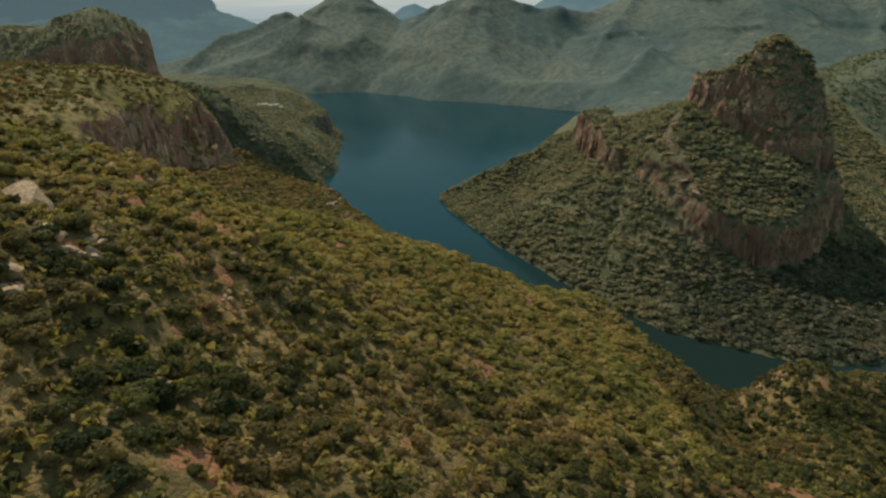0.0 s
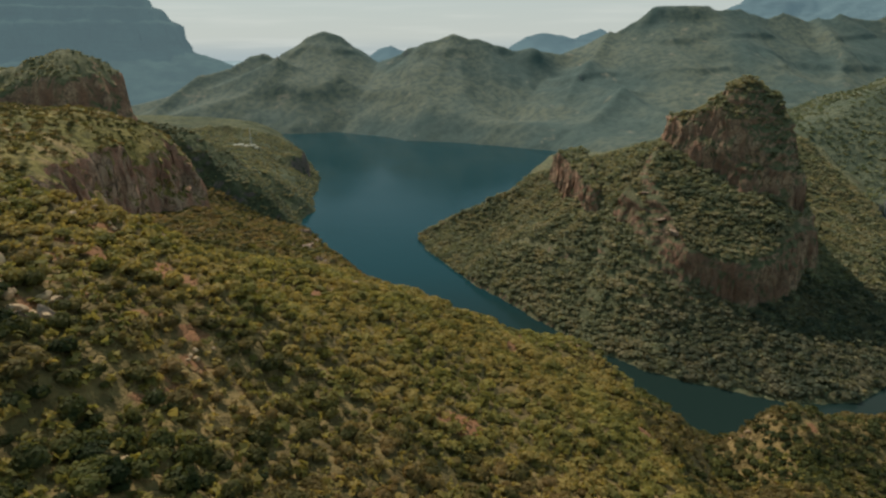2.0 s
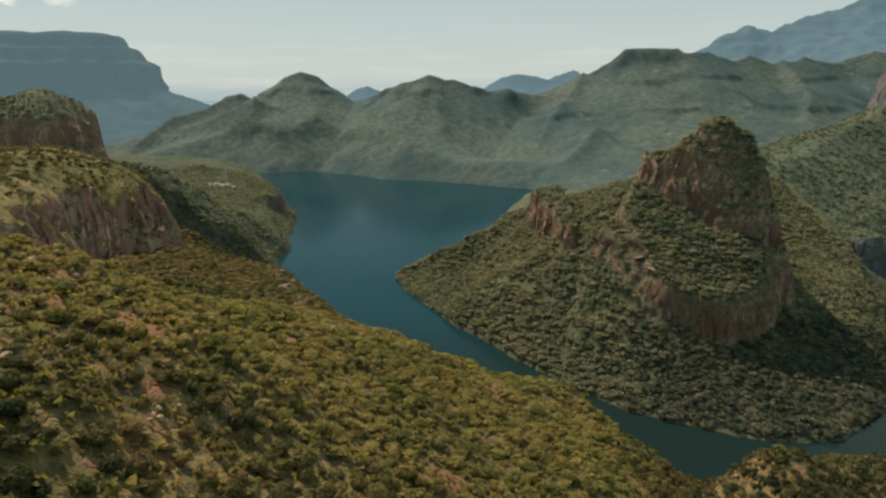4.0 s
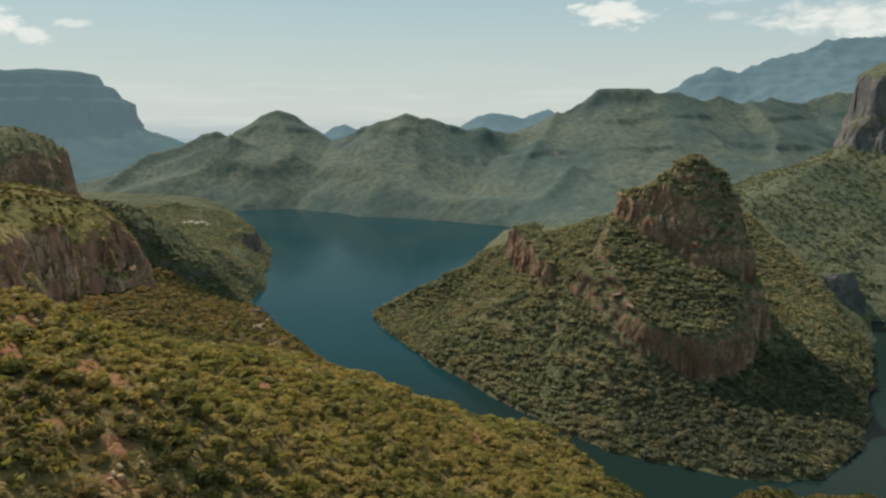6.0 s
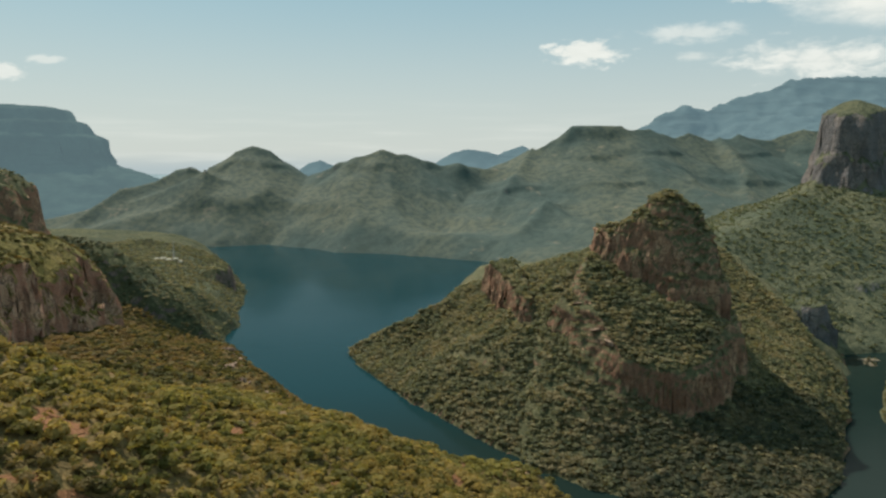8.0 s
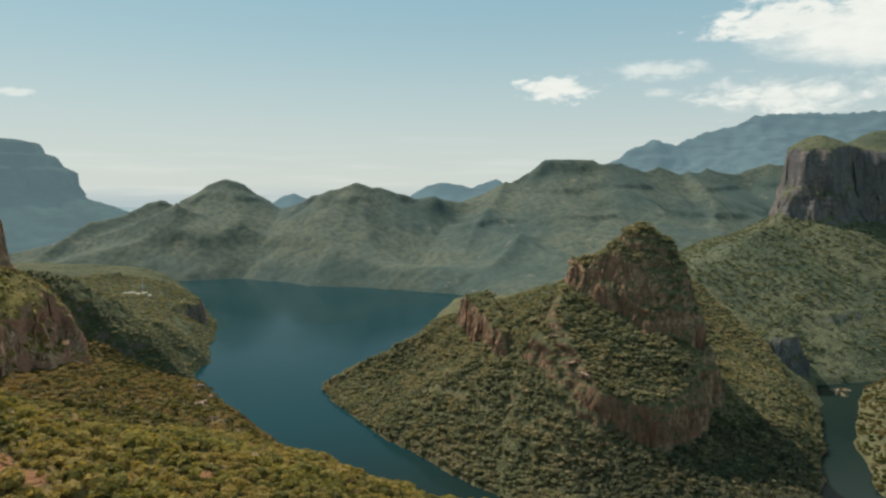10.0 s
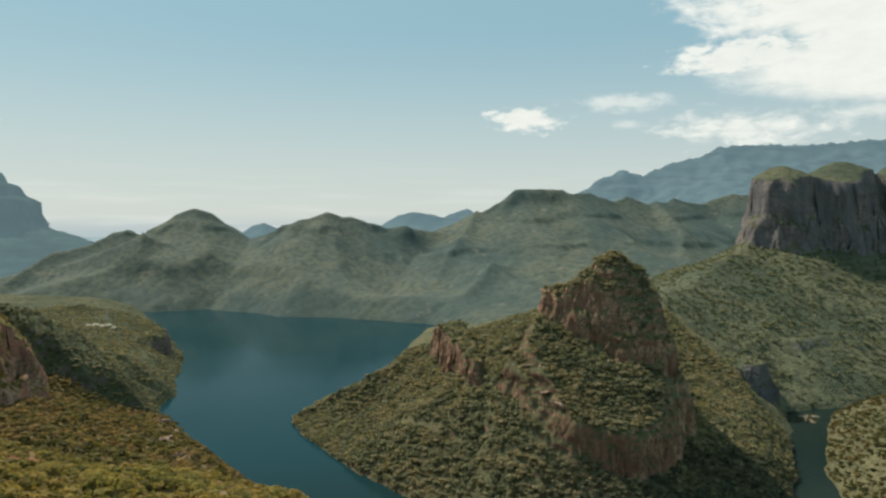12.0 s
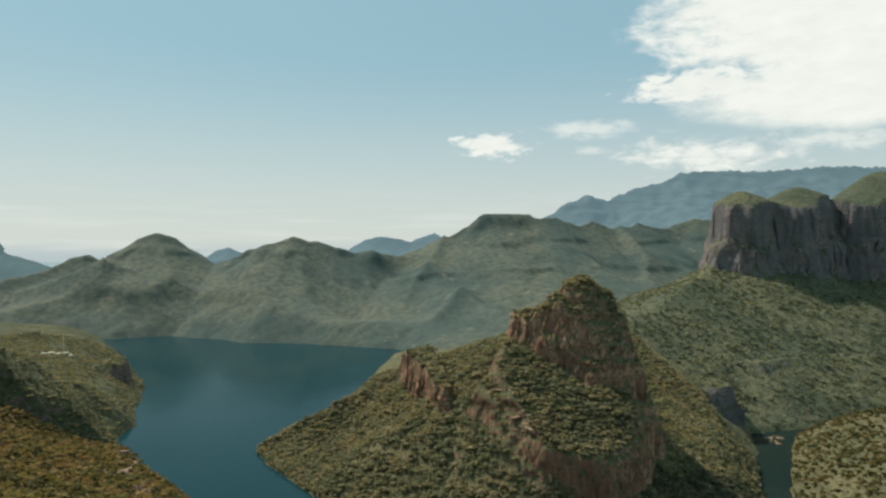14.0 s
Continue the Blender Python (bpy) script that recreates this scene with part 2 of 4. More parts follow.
M_LEAF_FAR = leaf_material("distant_leaves", (0.125, 0.15, 0.085), (0.23, 0.242, 0.128), (0.295, 0.268, 0.138))


def plain_material(name, a, b, scale, rough=0.85):
    m, k, bsdf = material(name)
    pos = k.n("ShaderNodeNewGeometry").outputs["Position"]
    n = k.noise(pos, scale, 5.0, 0.6)
    k.link(k.mix(k.step(n, 0.35, 0.65), a, b), bsdf.inputs["Base Color"])
    bsdf.inputs["Roughness"].default_value = rough
    bump(k, bsdf, n, 0.5, 0.3)
    return m


M_BARK = plain_material("bark", (0.10, 0.075, 0.055), (0.20, 0.16, 0.12), 3.0)
M_BOULDER = plain_material("pale_rock", (0.29, 0.18, 0.095), (0.54, 0.37, 0.215), 1.3)
M_OUTCROP = plain_material("brown_rock", (0.11, 0.075, 0.055), (0.36, 0.24, 0.16), 0.45)
M_WALL = plain_material("pale_plaster", (0.42, 0.36, 0.26), (0.55, 0.49, 0.37), 0.5)
M_STEEL = plain_material("galvanised_steel", (0.45, 0.46, 0.47), (0.6, 0.6, 0.6), 1.0, 0.5)

# ---------------- fields: noise, outlines, ridges ----------------
PERM = np.random.RandomState(7).permutation(512)
PERM = np.concatenate([PERM, PERM, PERM])
GRAD = np.stack([np.cos(np.arange(512) * 2.399963), np.sin(np.arange(512) * 2.399963)], 1)


def perlin(x, y):
    xi, yi = np.floor(x).astype(int), np.floor(y).astype(int)
    xf, yf = x - xi, y - yi
    u, v = xf * xf * xf * (xf * (xf * 6 - 15) + 10), yf * yf * yf * (yf * (yf * 6 - 15) + 10)

    def g(i, j):
        h = PERM[(PERM[(xi + i) % 512] + yi + j) % 512]
        return GRAD[h, 0] * (xf - i) + GRAD[h, 1] * (yf - j)

    a, b = g(0, 0) * (1 - u) + g(1, 0) * u, g(0, 1) * (1 - u) + g(1, 1) * u
    return (a * (1 - v) + b * v) * 1.5


def fbm(x, y, size, octaves=4, seed=0):
    out, amp = 0.0, 1.0
    for i in range(octaves):
        out = out + amp * perlin(x / size + 17.3 * seed + 5.1 * i, y / size - 9.7 * seed + 3.7 * i)
        amp, size = amp * 0.5, size * 0.5
    return out


def ridged(x, y, size, octaves=4, seed=0):
    out, amp = 0.0, 1.0
    for i in range(octaves):
        out = out + amp * (0.5 - np.abs(perlin(x / size + 11.3 * seed + 5.1 * i, y / size + 6.7 * seed + 2.9 * i)))
        amp, size = amp * 0.5, size * 0.5
    return out


def smooth(v, lo, hi):
    t = np.clip((v - lo) / (hi - lo), 0, 1)
    return t * t * (3 - 2 * t)


def inside(x, y, outline):
    """Distance to a closed outline, positive inside."""
    best = np.full(np.shape(x), 1e9)
    odd = np.zeros(np.shape(x), bool)
    for (ax, ay), (bx, by) in zip(outline, outline[1:] + outline[:1]):
        dx, dy = bx - ax, by - ay
        t = np.clip(((x - ax) * dx + (y - ay) * dy) / (dx * dx + dy * dy), 0, 1)
        best = np.minimum(best, np.hypot(x - ax - t * dx, y - ay - t * dy))
        if ay != by:
            odd ^= ((ay > y) != (by > y)) & (x < (bx - ax) * (y - ay) / (by - ay) + ax)
    return np.where(odd, best, -best)


def crest(x, y, line, fall, curve=1.0):
    """A ridge along (x, y, z) points; it falls away by fall metres a metre, easing out with curve."""
    best = np.full(np.shape(x), -1e9)
    for (ax, ay, az), (bx, by, bz) in zip(line, line[1:]):
        dx, dy = bx - ax, by - ay
        t = np.clip(((x - ax) * dx + (y - ay) * dy) / (dx * dx + dy * dy), 0, 1)
        d = np.hypot(x - ax - t * dx, y - ay - t * dy)
        z = az + (bz - az) * t
        best = np.maximum(best, z - fall * d / (1 + curve * d / 1000))
    return best


def soft_max(a, b, r):
    h = np.clip(0.5 + 0.5 * (a - b) / r, 0, 1)
    return b + (a - b) * h + r * h * (1 - h)


def soft_min(a, b, r):
    return -soft_max(-a, -b, r)


def block(base, d, top, width):
    """Raise base to top inside an outline (d: distance within), with a cliff of that width at its edge."""
    return np.where(top > base, base + (top - base) * smooth(d, -width * 0.5, width * 0.5), base)


def tiers(base, d, top, width, ledges):
    """A cliff broken by ledges: each (share of the height, step back from the foot)."""
    h = base
    for share, back in ledges:
        h = block(h, d - back, base + (top - base) * share, width)
    return h


def bump_at(x, y, cx, cy, r, h):
    return h * np.exp(-((x - cx) ** 2 + (y - cy) ** 2) / (r * r))


# ---------------- the lie of the land ----------------
NEAR_SHORE = [(-192, 1097), (-120, 930), (-50, 790), (20, 680), (80, 570), (130, 490), (190, 430), (290, 400), (400, 385), (700, 250), (900, -500), (-900, -500), (-900, 1100)]


def near_height(x, y):
    X, Y = np.clip(x, -260, 330) / 100, np.clip(y, -60, 470) / 100
    q = 100 * (2.083 - 0.624 * X + 0.127 * Y + 0.065 * X * Y + 0.012 * X * X - 0.069 * Y * Y)
    d = inside(x, y, NEAR_SHORE)
    amp = 330 - 155 * smooth(y, 310, 480)
    s = np.where(d > 0, amp * (1 - np.exp(-np.maximum(d, 0) / 170)), d * 0.8)
    q = soft_min(q, 272 + 0 * q, 20)
    brow = np.interp(x, [-41, 1, 71, 91, 125, 140, 165, 200, 260], [440, 352, 312, 272, 260, 285, 302, 300, 300])
    past = y - brow
    q = q - 0.5 * np.where(past > 30, past - 15, np.maximum(past, 0) ** 2 / 60) * smooth(x, -50, 0)
    q = q - 36 * smooth(y, 185, 290) * smooth(-x, 45, 120)
    # the shoulder above the lake, from the foot of the cliffs to its brow
    edge = np.interp(y, [300, 466, 520, 600, 700, 800, 900, 1000], [0, -44, -62, -90, -121, -150, -172, -195])
    rim = np.interp(y, [300, 466, 520, 600, 700, 800, 900, 1000], [176, 131, 126, 116, 103, 90, 68, 20])
    foot = np.interp(y, [300, 450, 560, 640, 800, 950], [208, 184, 164, 148, 138, 90])
    u = edge - x
    shoulder = np.where(u > 0, rim + (foot - rim) * smooth(u, 0, 170), rim - 0.9 * np.sqrt(u * u + 100) + 9)
    low = soft_min(q, s, 18)
    w = smooth(y, 330, 450) * smooth(-x, -40, 20)
    h = low * (1 - w) + shoulder * w - 2
    gx = 95 + (y - 180) * 0.42
    h = h - 22 * np.exp(-((x - gx) / 20) ** 2) * smooth(y, 150, 240) * smooth(y, 480, 400)
    h = h + bump_at(x, y, 167, 288, 32, 20) + bump_at(x, y, 74, 310, 22, 6) + 30 * smooth(x, 175, 235) * np.exp(-((y - 285) / 60) ** 2)
    n = fbm(x, y, 60, 4, 1) * 5 + fbm(x, y, 14, 3, 2) * 1.2
    return h + n * smooth(d, 0, 40)


RIDGE_EDGE = [(-246, 330), (-206, 372), (-212, 430), (-232, 485), (-240, 520), (-234, 552), (-243, 582), (-285, 600), (-302, 622), (-276, 642), (-253, 690), (-245, 752), (-260, 792), (-290, 830), (-340, 905), (-420, 960), (-700, 1000), (-950, 600), (-800, 200), (-420, 200), (-290, 290)]


def ridge_top(x, y):
    return 256 - 23 * smooth(y, 570, 780) + fbm(x, y, 50, 4, 4) * 4


def ridge_height(x, y):
    d0 = inside(x, y, RIDGE_EDGE)
    far = smooth(y, 588, 645)
    d = d0 + fbm(x, y, 60, 4, 3) * 11 + (ridged(x, y, 34, 4, 44) - 0.35) * 15 + fbm(x, y, 24, 3, 49) * 5
    base = near_height(x, y) - 3
    top = ridge_top(x, y) - (36 + 29 * far) * np.exp(-np.maximum(d0, 0) / (42 - 8 * far))
    return tiers(base, d, top, 7, ((0.4 + 0.15 * fbm(x, y, 70, 2, 48), -7), (0.75, 0), (1.0, 4)))


def knob_height(x, y):
    d = inside(x, y, [(-428, 985), (-438, 1060), (-520, 1120), (-700, 1120), (-780, 1000), (-640, 940), (-470, 950)]) + fbm(x, y, 50, 4, 5) * 12
    base = 228 + np.minimum(d, 0) * 2.4 + fbm(x, y, 60, 4, 6) * 5
    top = 232 + 24 * smooth(x, -570, -490) + 36 * smooth(d, -5, 48) + fbm(x, y, 40, 3, 7) * 3
    return block(base, d, top, 12)


CAPE_SHORE = [(-192, 1097), (-220, 1208), (-204, 1269), (-222, 1420), (-235, 1604), (-341, 2007), (-498, 2492), (-900, 2700), (-1500, 2600), (-1500, 1030), (-420, 1020), (-300, 1060)]


def cape_height(x, y):
    d = inside(x, y, CAPE_SHORE) + fbm(x, y, 60, 3, 8) * 8
    amp = 150 - 68 * smooth(y, 1200, 1450)
    h = np.where(d > 0, amp * (1 - np.exp(-np.maximum(d, 0) / 100)), d * 0.7)
    h = h + 60 * smooth(-x, 650, 1200) * smooth(y, 1600, 1250)
    k = inside(x, y, [(-335, 1120), (-340, 1190), (-400, 1230), (-520, 1220), (-540, 1120), (-420, 1080)]) + fbm(x, y, 40, 4, 9) * 10
    h = block(h, k + 20, 128 + 46 * smooth(k, -15, 60), 110)
    c = inside(x, y, [(-262, 1560), (-268, 1625), (-310, 1640), (-330, 1570), (-285, 1530)]) + fbm(x, y, 30, 3, 10) * 8
    h = block(h, c, np.maximum(h, 62 + 0 * h), 14)
    return h + fbm(x, y, 45, 4, 11) * 4 * smooth(d, 0, 40)


HILL_SHORE = [(-8, 1070), (6, 996), (58, 865), (123, 733), (164, 643), (205, 592), (240, 562), (294, 530), (335, 516), (368, 519), (410, 545), (458, 590), (575, 734), (680, 871), (734, 949), (800, 1100), (700, 1400), (500, 1750), (400, 1937), (360, 1915), (204, 1461), (93, 1245), (24, 1159)]
LOW_BLOCK = [(226, 775), (231, 745), (242, 710), (253, 680), (262, 661), (278, 649), (298, 640), (324, 632), (354, 641), (380, 661), (402, 686), (420, 702), (432, 722), (438, 750), (440, 800), (420, 850), (350, 872), (300, 862), (270, 830)]
TOP_BLOCK = [(287, 812), (302, 784), (316, 764), (328, 744), (340, 729), (360, 712), (387, 702), (404, 708), (415, 726), (419, 765), (416, 805), (398, 842), (350, 860), (302, 850)]
CROWN_BLOCK = [(337, 782), (340, 764), (350, 752), (363, 752), (367, 764), (360, 782), (348, 790)]
FIN_BLOCK = [(197, 1025), (198, 985), (199, 940), (200, 900), (201, 850), (203, 824), (211, 815), (221, 830), (230, 905), (240, 960), (242, 1025), (222, 1045)]


def hill_height(x, y):
    d = inside(x, y, HILL_SHORE) + fbm(x, y, 40, 3, 12) * 4
    s = np.where(d > 0, 112 * (1 - np.exp(-np.maximum(d, 0) / 300)), d * 0.8)
    back = crest(x, y, [(-8, 1075, 4), (110, 1058, 68), (190, 1050, 104), (225, 1000, 124), (252, 920, 138), (280, 850, 166), (310, 830, 176)], 0.76, 0.2)
    saddle = crest(x, y, [(420, 900, 118), (490, 960, 106), (640, 1150, 150), (700, 1300, 190)], 0.42, 0.6)
    a = inside(x, y, LOW_BLOCK)
    foot = 52 + (0.56 - 0.27 * smooth(x, 290, 410)) * np.clip(y - 640, 0, 130)
    talus = foot + np.minimum(a, 0) * 0.66
    h = soft_max(soft_max(soft_max(back, saddle, 15), talus, 14), s, 12)
    h = soft_min(h, np.where(d > 0, 3 + d * 0.95, d * 0.8), 8)
    # the gully between the fin and the terrace, and smaller runnels down to the shore
    t = np.clip((800 - y) / 130, 0, 1.3)
    h = h - 5 * np.exp(-((x - (216 - 56 * t)) / (8 + 7 * t)) ** 2) * smooth(y, 610, 660) * smooth(y, 850, 790)
    h = h + fbm(x, y, 50, 4, 13) * 4 * smooth(d, 5, 40) - np.maximum(ridged(x + 0.45 * y, 0.25 * y, 60, 3, 55) - 0.45, 0) * 9 * smooth(d, 10, 60)
    flute = (ridged(x, y, 27, 4, 14) - 0.4) * 11
    k = inside(x, y, FIN_BLOCK) + flute * 0.7
    fin_top = np.maximum(h + 3, np.interp(y, [812, 825, 870, 940, 1000, 1040], [116, 127, 133, 139, 147, 140]) + 0.1 * (x - 215)) + (ridged(x, y, 18, 2, 56) - 0.4) * 7
    h = tiers(h, k, fin_top, 5, ((0.55, 0), (1.0, 3.5)))
    terrace = 88 + 0.17 * (x - 310) + 0.62 * (y - 640) - 1.6 * np.maximum(x - 398, 0) + fbm(x, y, 40, 4, 16) * 4
    terrace = np.minimum(terrace, foot + 5 + 34 * smooth(x, 246, 288) + 0.95 * np.maximum(a, 0))
    a = a + flute * 0.55 + fbm(x, y, 50, 2, 15) * 5
    h = tiers(h, a, np.minimum(terrace, 182), 6, ((0.45, 0), (0.8, 1.5), (1.0, 5.5)))
    b = inside(x, y, TOP_BLOCK)
    edge = b + flute * 0.8 + fbm(x, y, 30, 2, 57) * 4
    band = 168 + 39 * smooth(y, 712, 800) - 0.08 * (x - 345) + (ridged(x, y, 22, 3, 17) - 0.4) * 10
    band = np.maximum(band, h + 3)
    h = tiers(h, edge, band, 5, ((0.45, 0), (0.78, 2.0), (1.0, 5)))
    away = np.hypot((x - 366) / np.where(x < 366, 82, 50), (y - 775) / 74)
    round_side = smooth(x, 368, 398)
    dome = (0.5 + 0.5 * np.cos(math.pi * np.clip(away, 0, 1))) * (1 - round_side) + np.maximum(1 - away ** 2.5, 0) * round_side
    h = np.where(b > 4, np.maximum(h, band + (254 - band) * dome * smooth(b, 4, 10) + (ridged(x, y, 20, 3, 58) - 0.4) * 6), h)
    c = inside(x, y, CROWN_BLOCK) + flute * 0.4
    return block(h, c, h + 5, 4)


def far_height(x, y):
    line = [(-1007, 2754, 97), (-897, 2913, 186), (-778, 2966, 217), (-710, 3019, 257), (-665, 3019, 264), (-597, 3019, 249), (-544, 3051, 280), (-474, 3072, 336), (-401, 3072, 353), (-332, 3072, 339), (-262, 3072, 289), (-192, 3072, 230), (-89, 2900, 261), (27, 2880, 313), (66, 2880, 317), (138, 2880, 347), (201, 2880, 322), (236, 2880, 326), (294, 2880, 301), (400, 2860, 270),
            (640, 2880, 263), (717, 2900, 293), (822, 2930, 352), (927, 2950, 408), (1027, 2950, 437), (1192, 2950, 448), (1220, 2960, 431), (1335, 2980, 437), (1402, 2980, 403), (1442, 2980, 390), (1530, 3000, 421), (1599, 3000, 399), (1660, 3010, 374), (1746, 3020, 392), (1791, 3030, 418), (1868, 3040, 398), (1973, 3050, 390), (2129, 3050, 440), (2588, 3000, 404), (3316, 2900, 383)]
    h = crest(x, y, line, 0.80, 1.2)
    for spur in ([(-400, 3060, 320), (-300, 2760, 190), (-200, 2520, 60), (-150, 2420, 15)], [(130, 2880, 330), (60, 2600, 170), (-30, 2310, 25)],
                 [(-560, 2850, 255), (-560, 2700, 140), (-520, 2560, 20)], [(-120, 2900, 210), (-60, 2650, 110), (60, 2320, 30)],
                 [(330, 2880, 245), (320, 2600, 150), (240, 2170, 25)], [(790, 2950, 350), (600, 2600, 200), (430, 2250, 75), (380, 2060, 15)],
                 [(1080, 2950, 420), (930, 2600, 190), (650, 2260, 140), (520, 2080, 95), (440, 2000, 20)],
                 [(1400, 2990, 415), (1280, 2600, 210), (1010, 2300, 140), (800, 2000, 90), (640, 1800, 30)],
                 [(1700, 3030, 400), (1600, 2650, 250), (1400, 2280, 150), (1150, 1950, 80)]):
        h = soft_max(h, crest(x, y, spur, 0.52, 0.9), 22)
    h = soft_max(h, crest(x, y, [(700, 1650, -5), (1000, 1900, 60), (1500, 2100, 90), (2400, 2200, 110)], 0.12, 0.2), 30)
    shore = inside(x, y, [(-1300, 2640), (-589, 2542), (-463, 2504), (-292, 2529), (-157, 2412), (-48, 2280), (105, 2221), (234, 2130), (385, 2012), (468, 1756), (600, 1500), (800, 1350), (3400, 1500), (3400, 3700), (-1300, 3700)])
    shore = shore + fbm(x, y, 120, 3, 18) * 10
    h = soft_min(h, np.where(shore > 0, 2 + shore * 0.68 + np.maximum(shore - 150, 0) * 0.35, shore * 0.5), 10)
    h = h + ((ridged(x + 0.2 * y, 0.25 * y, 420, 2, 19) - 0.35) * 60 + (ridged(x + 0.25 * y, y * 0.3, 150, 4, 45) - 0.4) * 24) * (0.12 + 0.88 * smooth(2860 - y, 0, 220)) * smooth(shore, 60, 300) * smooth(h, 400, 250) + fbm(x, y, 80, 4, 20) * 2.5 * smooth(shore, 0, 80) * smooth(h, 420, 330)
    h = h + bump_at(x, y, -401, 3062, 85, 9) + bump_at(x, y, 456, 2825, 46, 42) + bump_at(x, y, -680, 3018, 50, 5)
    cap = inside(x, y, [(940, 2925), (1080, 2900), (1185, 2915), (1195, 2990), (940, 2990)]) + fbm(x, y, 40, 3, 46) * 6
    h = block(h, cap, np.maximum(h, 436 + 12 * smooth(cap, -10, 40)), 85)
    # long benches of cliff that follow the slope
    for level, lift, near, whole in ((190, 13, 420, 700), (300, 11, 780, 1000)):
        line = level + 16 * fbm(x, y, 400, 2, 21) + 0.02 * (x - 800)
        over = h - line
        h = h + lift * smooth(over, -5, 5) * (1 - smooth(over, 20, 120)) * smooth(x, near, whole) * smooth(fbm(x, y, 300, 2, 68), -0.35, 0.05)
    over = h - (262 + 14 * fbm(x, y, 160, 2, 69))
    return h + 9 * smooth(over, -4, 4) * (1 - smooth(over, 12, 60)) * smooth(x, 420, 300) * smooth(fbm(x, y, 140, 2, 73), -0.2, 0.15)


ROND = [(1098, 1480), (1104, 1540), (1160, 1610), (1300, 1650), (1700, 1720), (2000, 1620), (1900, 1450), (1640, 1420), (1520, 1440), (1478, 1520), (1440, 1480), (1360, 1440), (1290, 1440), (1262, 1475), (1220, 1440), (1150, 1430)]


def round_height(x, y):
    d = inside(x, y, ROND) - 16 + ridged(x, y, 120, 5, 22) * 14 + fbm(x, y, 160, 3, 23) * 14
    talus = np.where(d < 0, 262 + d * 0.8 / (1 - d / 620), 262) - 25 * smooth(x, 1150, 1500)
    low = crest(x, y, [(1090, 1500, 250), (850, 1330, 190), (640, 1150, 150), (520, 980, 112)], 0.40, 0.8)
    h = soft_max(talus, low, 25)
    shore = inside(x, y, [(400, 900), (560, 800), (680, 871), (734, 949), (791, 960), (865, 957), (1000, 985), (1500, 1020), (2600, 1200), (2600, 2200), (700, 1900), (400, 1937)]) + fbm(x, y, 60, 3, 24) * 8
    h = soft_min(h, np.where(shore > 0, 4 + shore * 0.55, shore * 0.6), 12)
    h = h + fbm(x, y, 90, 4, 25) * 4 * smooth(shore, 10, 80) - np.maximum(ridged(x + 0.4 * y, 0.3 * y, 150, 3, 59) - 0.45, 0) * 16 * smooth(shore, 20, 120)
    for edge, top in (([(628, 980), (642, 952), (690, 945), (722, 962), (735, 1010), (690, 1060), (640, 1050)], 76), ([(845, 1110), (870, 1085), (980, 1120), (1045, 1140), (1060, 1190), (900, 1180)], 84)):
        b = inside(x, y, edge) + ridged(x, y, 30, 2, 26) * 8
        h = block(h, b, np.maximum(h, top + 0 * h), 14)
    cap = 374 + bump_at(x, y, 1185, 1530, 82, 58) + bump_at(x, y, 1385, 1560, 105, 76) + bump_at(x, y, 1670, 1560, 130, 128) + fbm(x, y, 50, 3, 27) * 3
    h = block(h, d + 26, h + (cap - h) * (0.38 + 0.15 * fbm(x, y, 90, 2, 28)), 22)
    return block(h, d, cap, 20)


def bank_height(x, y):
    d = inside(x, y, [(470, 480), (540, 610), (611, 724), (731, 857), (800, 925), (865, 948), (1000, 975), (1600, 990), (1600, 200), (600, 300)]) + fbm(x, y, 50, 3, 28) * 5
    h = np.where(d > 0, 130 * (1 - np.exp(-np.maximum(d, 0) / 190)), d * 0.7)
    return h + fbm(x, y, 40, 4, 29) * 4 * smooth(d, 0, 30)


def mesa_height(x, y):
    d = inside(x, y, [(-1244, 3420), (-1228, 3600), (-1500, 3900), (-2600, 3900), (-2600, 3300), (-1850, 3250), (-1400, 3320)]) + fbm(x, y, 120, 4, 30) * 11
    u = np.minimum(d + 70, 0)
    h = 330 + u * 1.9 / (1 - u / 75) + 0.42 * np.minimum(u + 170, 0)
    h = block(h, d + 70, 400 + np.clip(d + 70, 0, 60) * 0.5, 22)
    h = block(h, d, 474 + np.clip(d, 0, 60) * 0.3, 24)
    h = block(h, d - 70, 540 + 18 * smooth(d, 80, 200), 34)
    h = soft_max(h, crest(x, y, [(-1020, 3420, 248), (-926, 3420, 222), (-800, 3330, 190), (-560, 3250, 150), (-300, 3150, 60)], 0.42, 0.5), 30)
    return h + fbm(x, y, 120, 4, 31) * 5 + (ridged(x, y, 200, 4, 35) - 0.4) * 22 * smooth(h, 330, 250)


def distant_height(x, y):
    h = crest(x, y, [(-290, 3500, 215), (-259, 3500, 246), (-189, 3500, 292), (-133, 3500, 306), (-78, 3500, 287), (-51, 3500, 259), (0, 3520, 190)], 0.8, 2.0)
    h = np.maximum(h, crest(x, y, [(430, 4000, 250), (525, 4000, 305), (607, 4000, 352), (690, 4000, 371), (790, 4000, 358), (873, 4000, 338), (957, 4000, 374), (1017, 4000, 392), (1065, 4000, 362), (1300, 4000, 200)], 0.8, 2.0))
    return h + fbm(x, y, 90, 4, 32) * 6


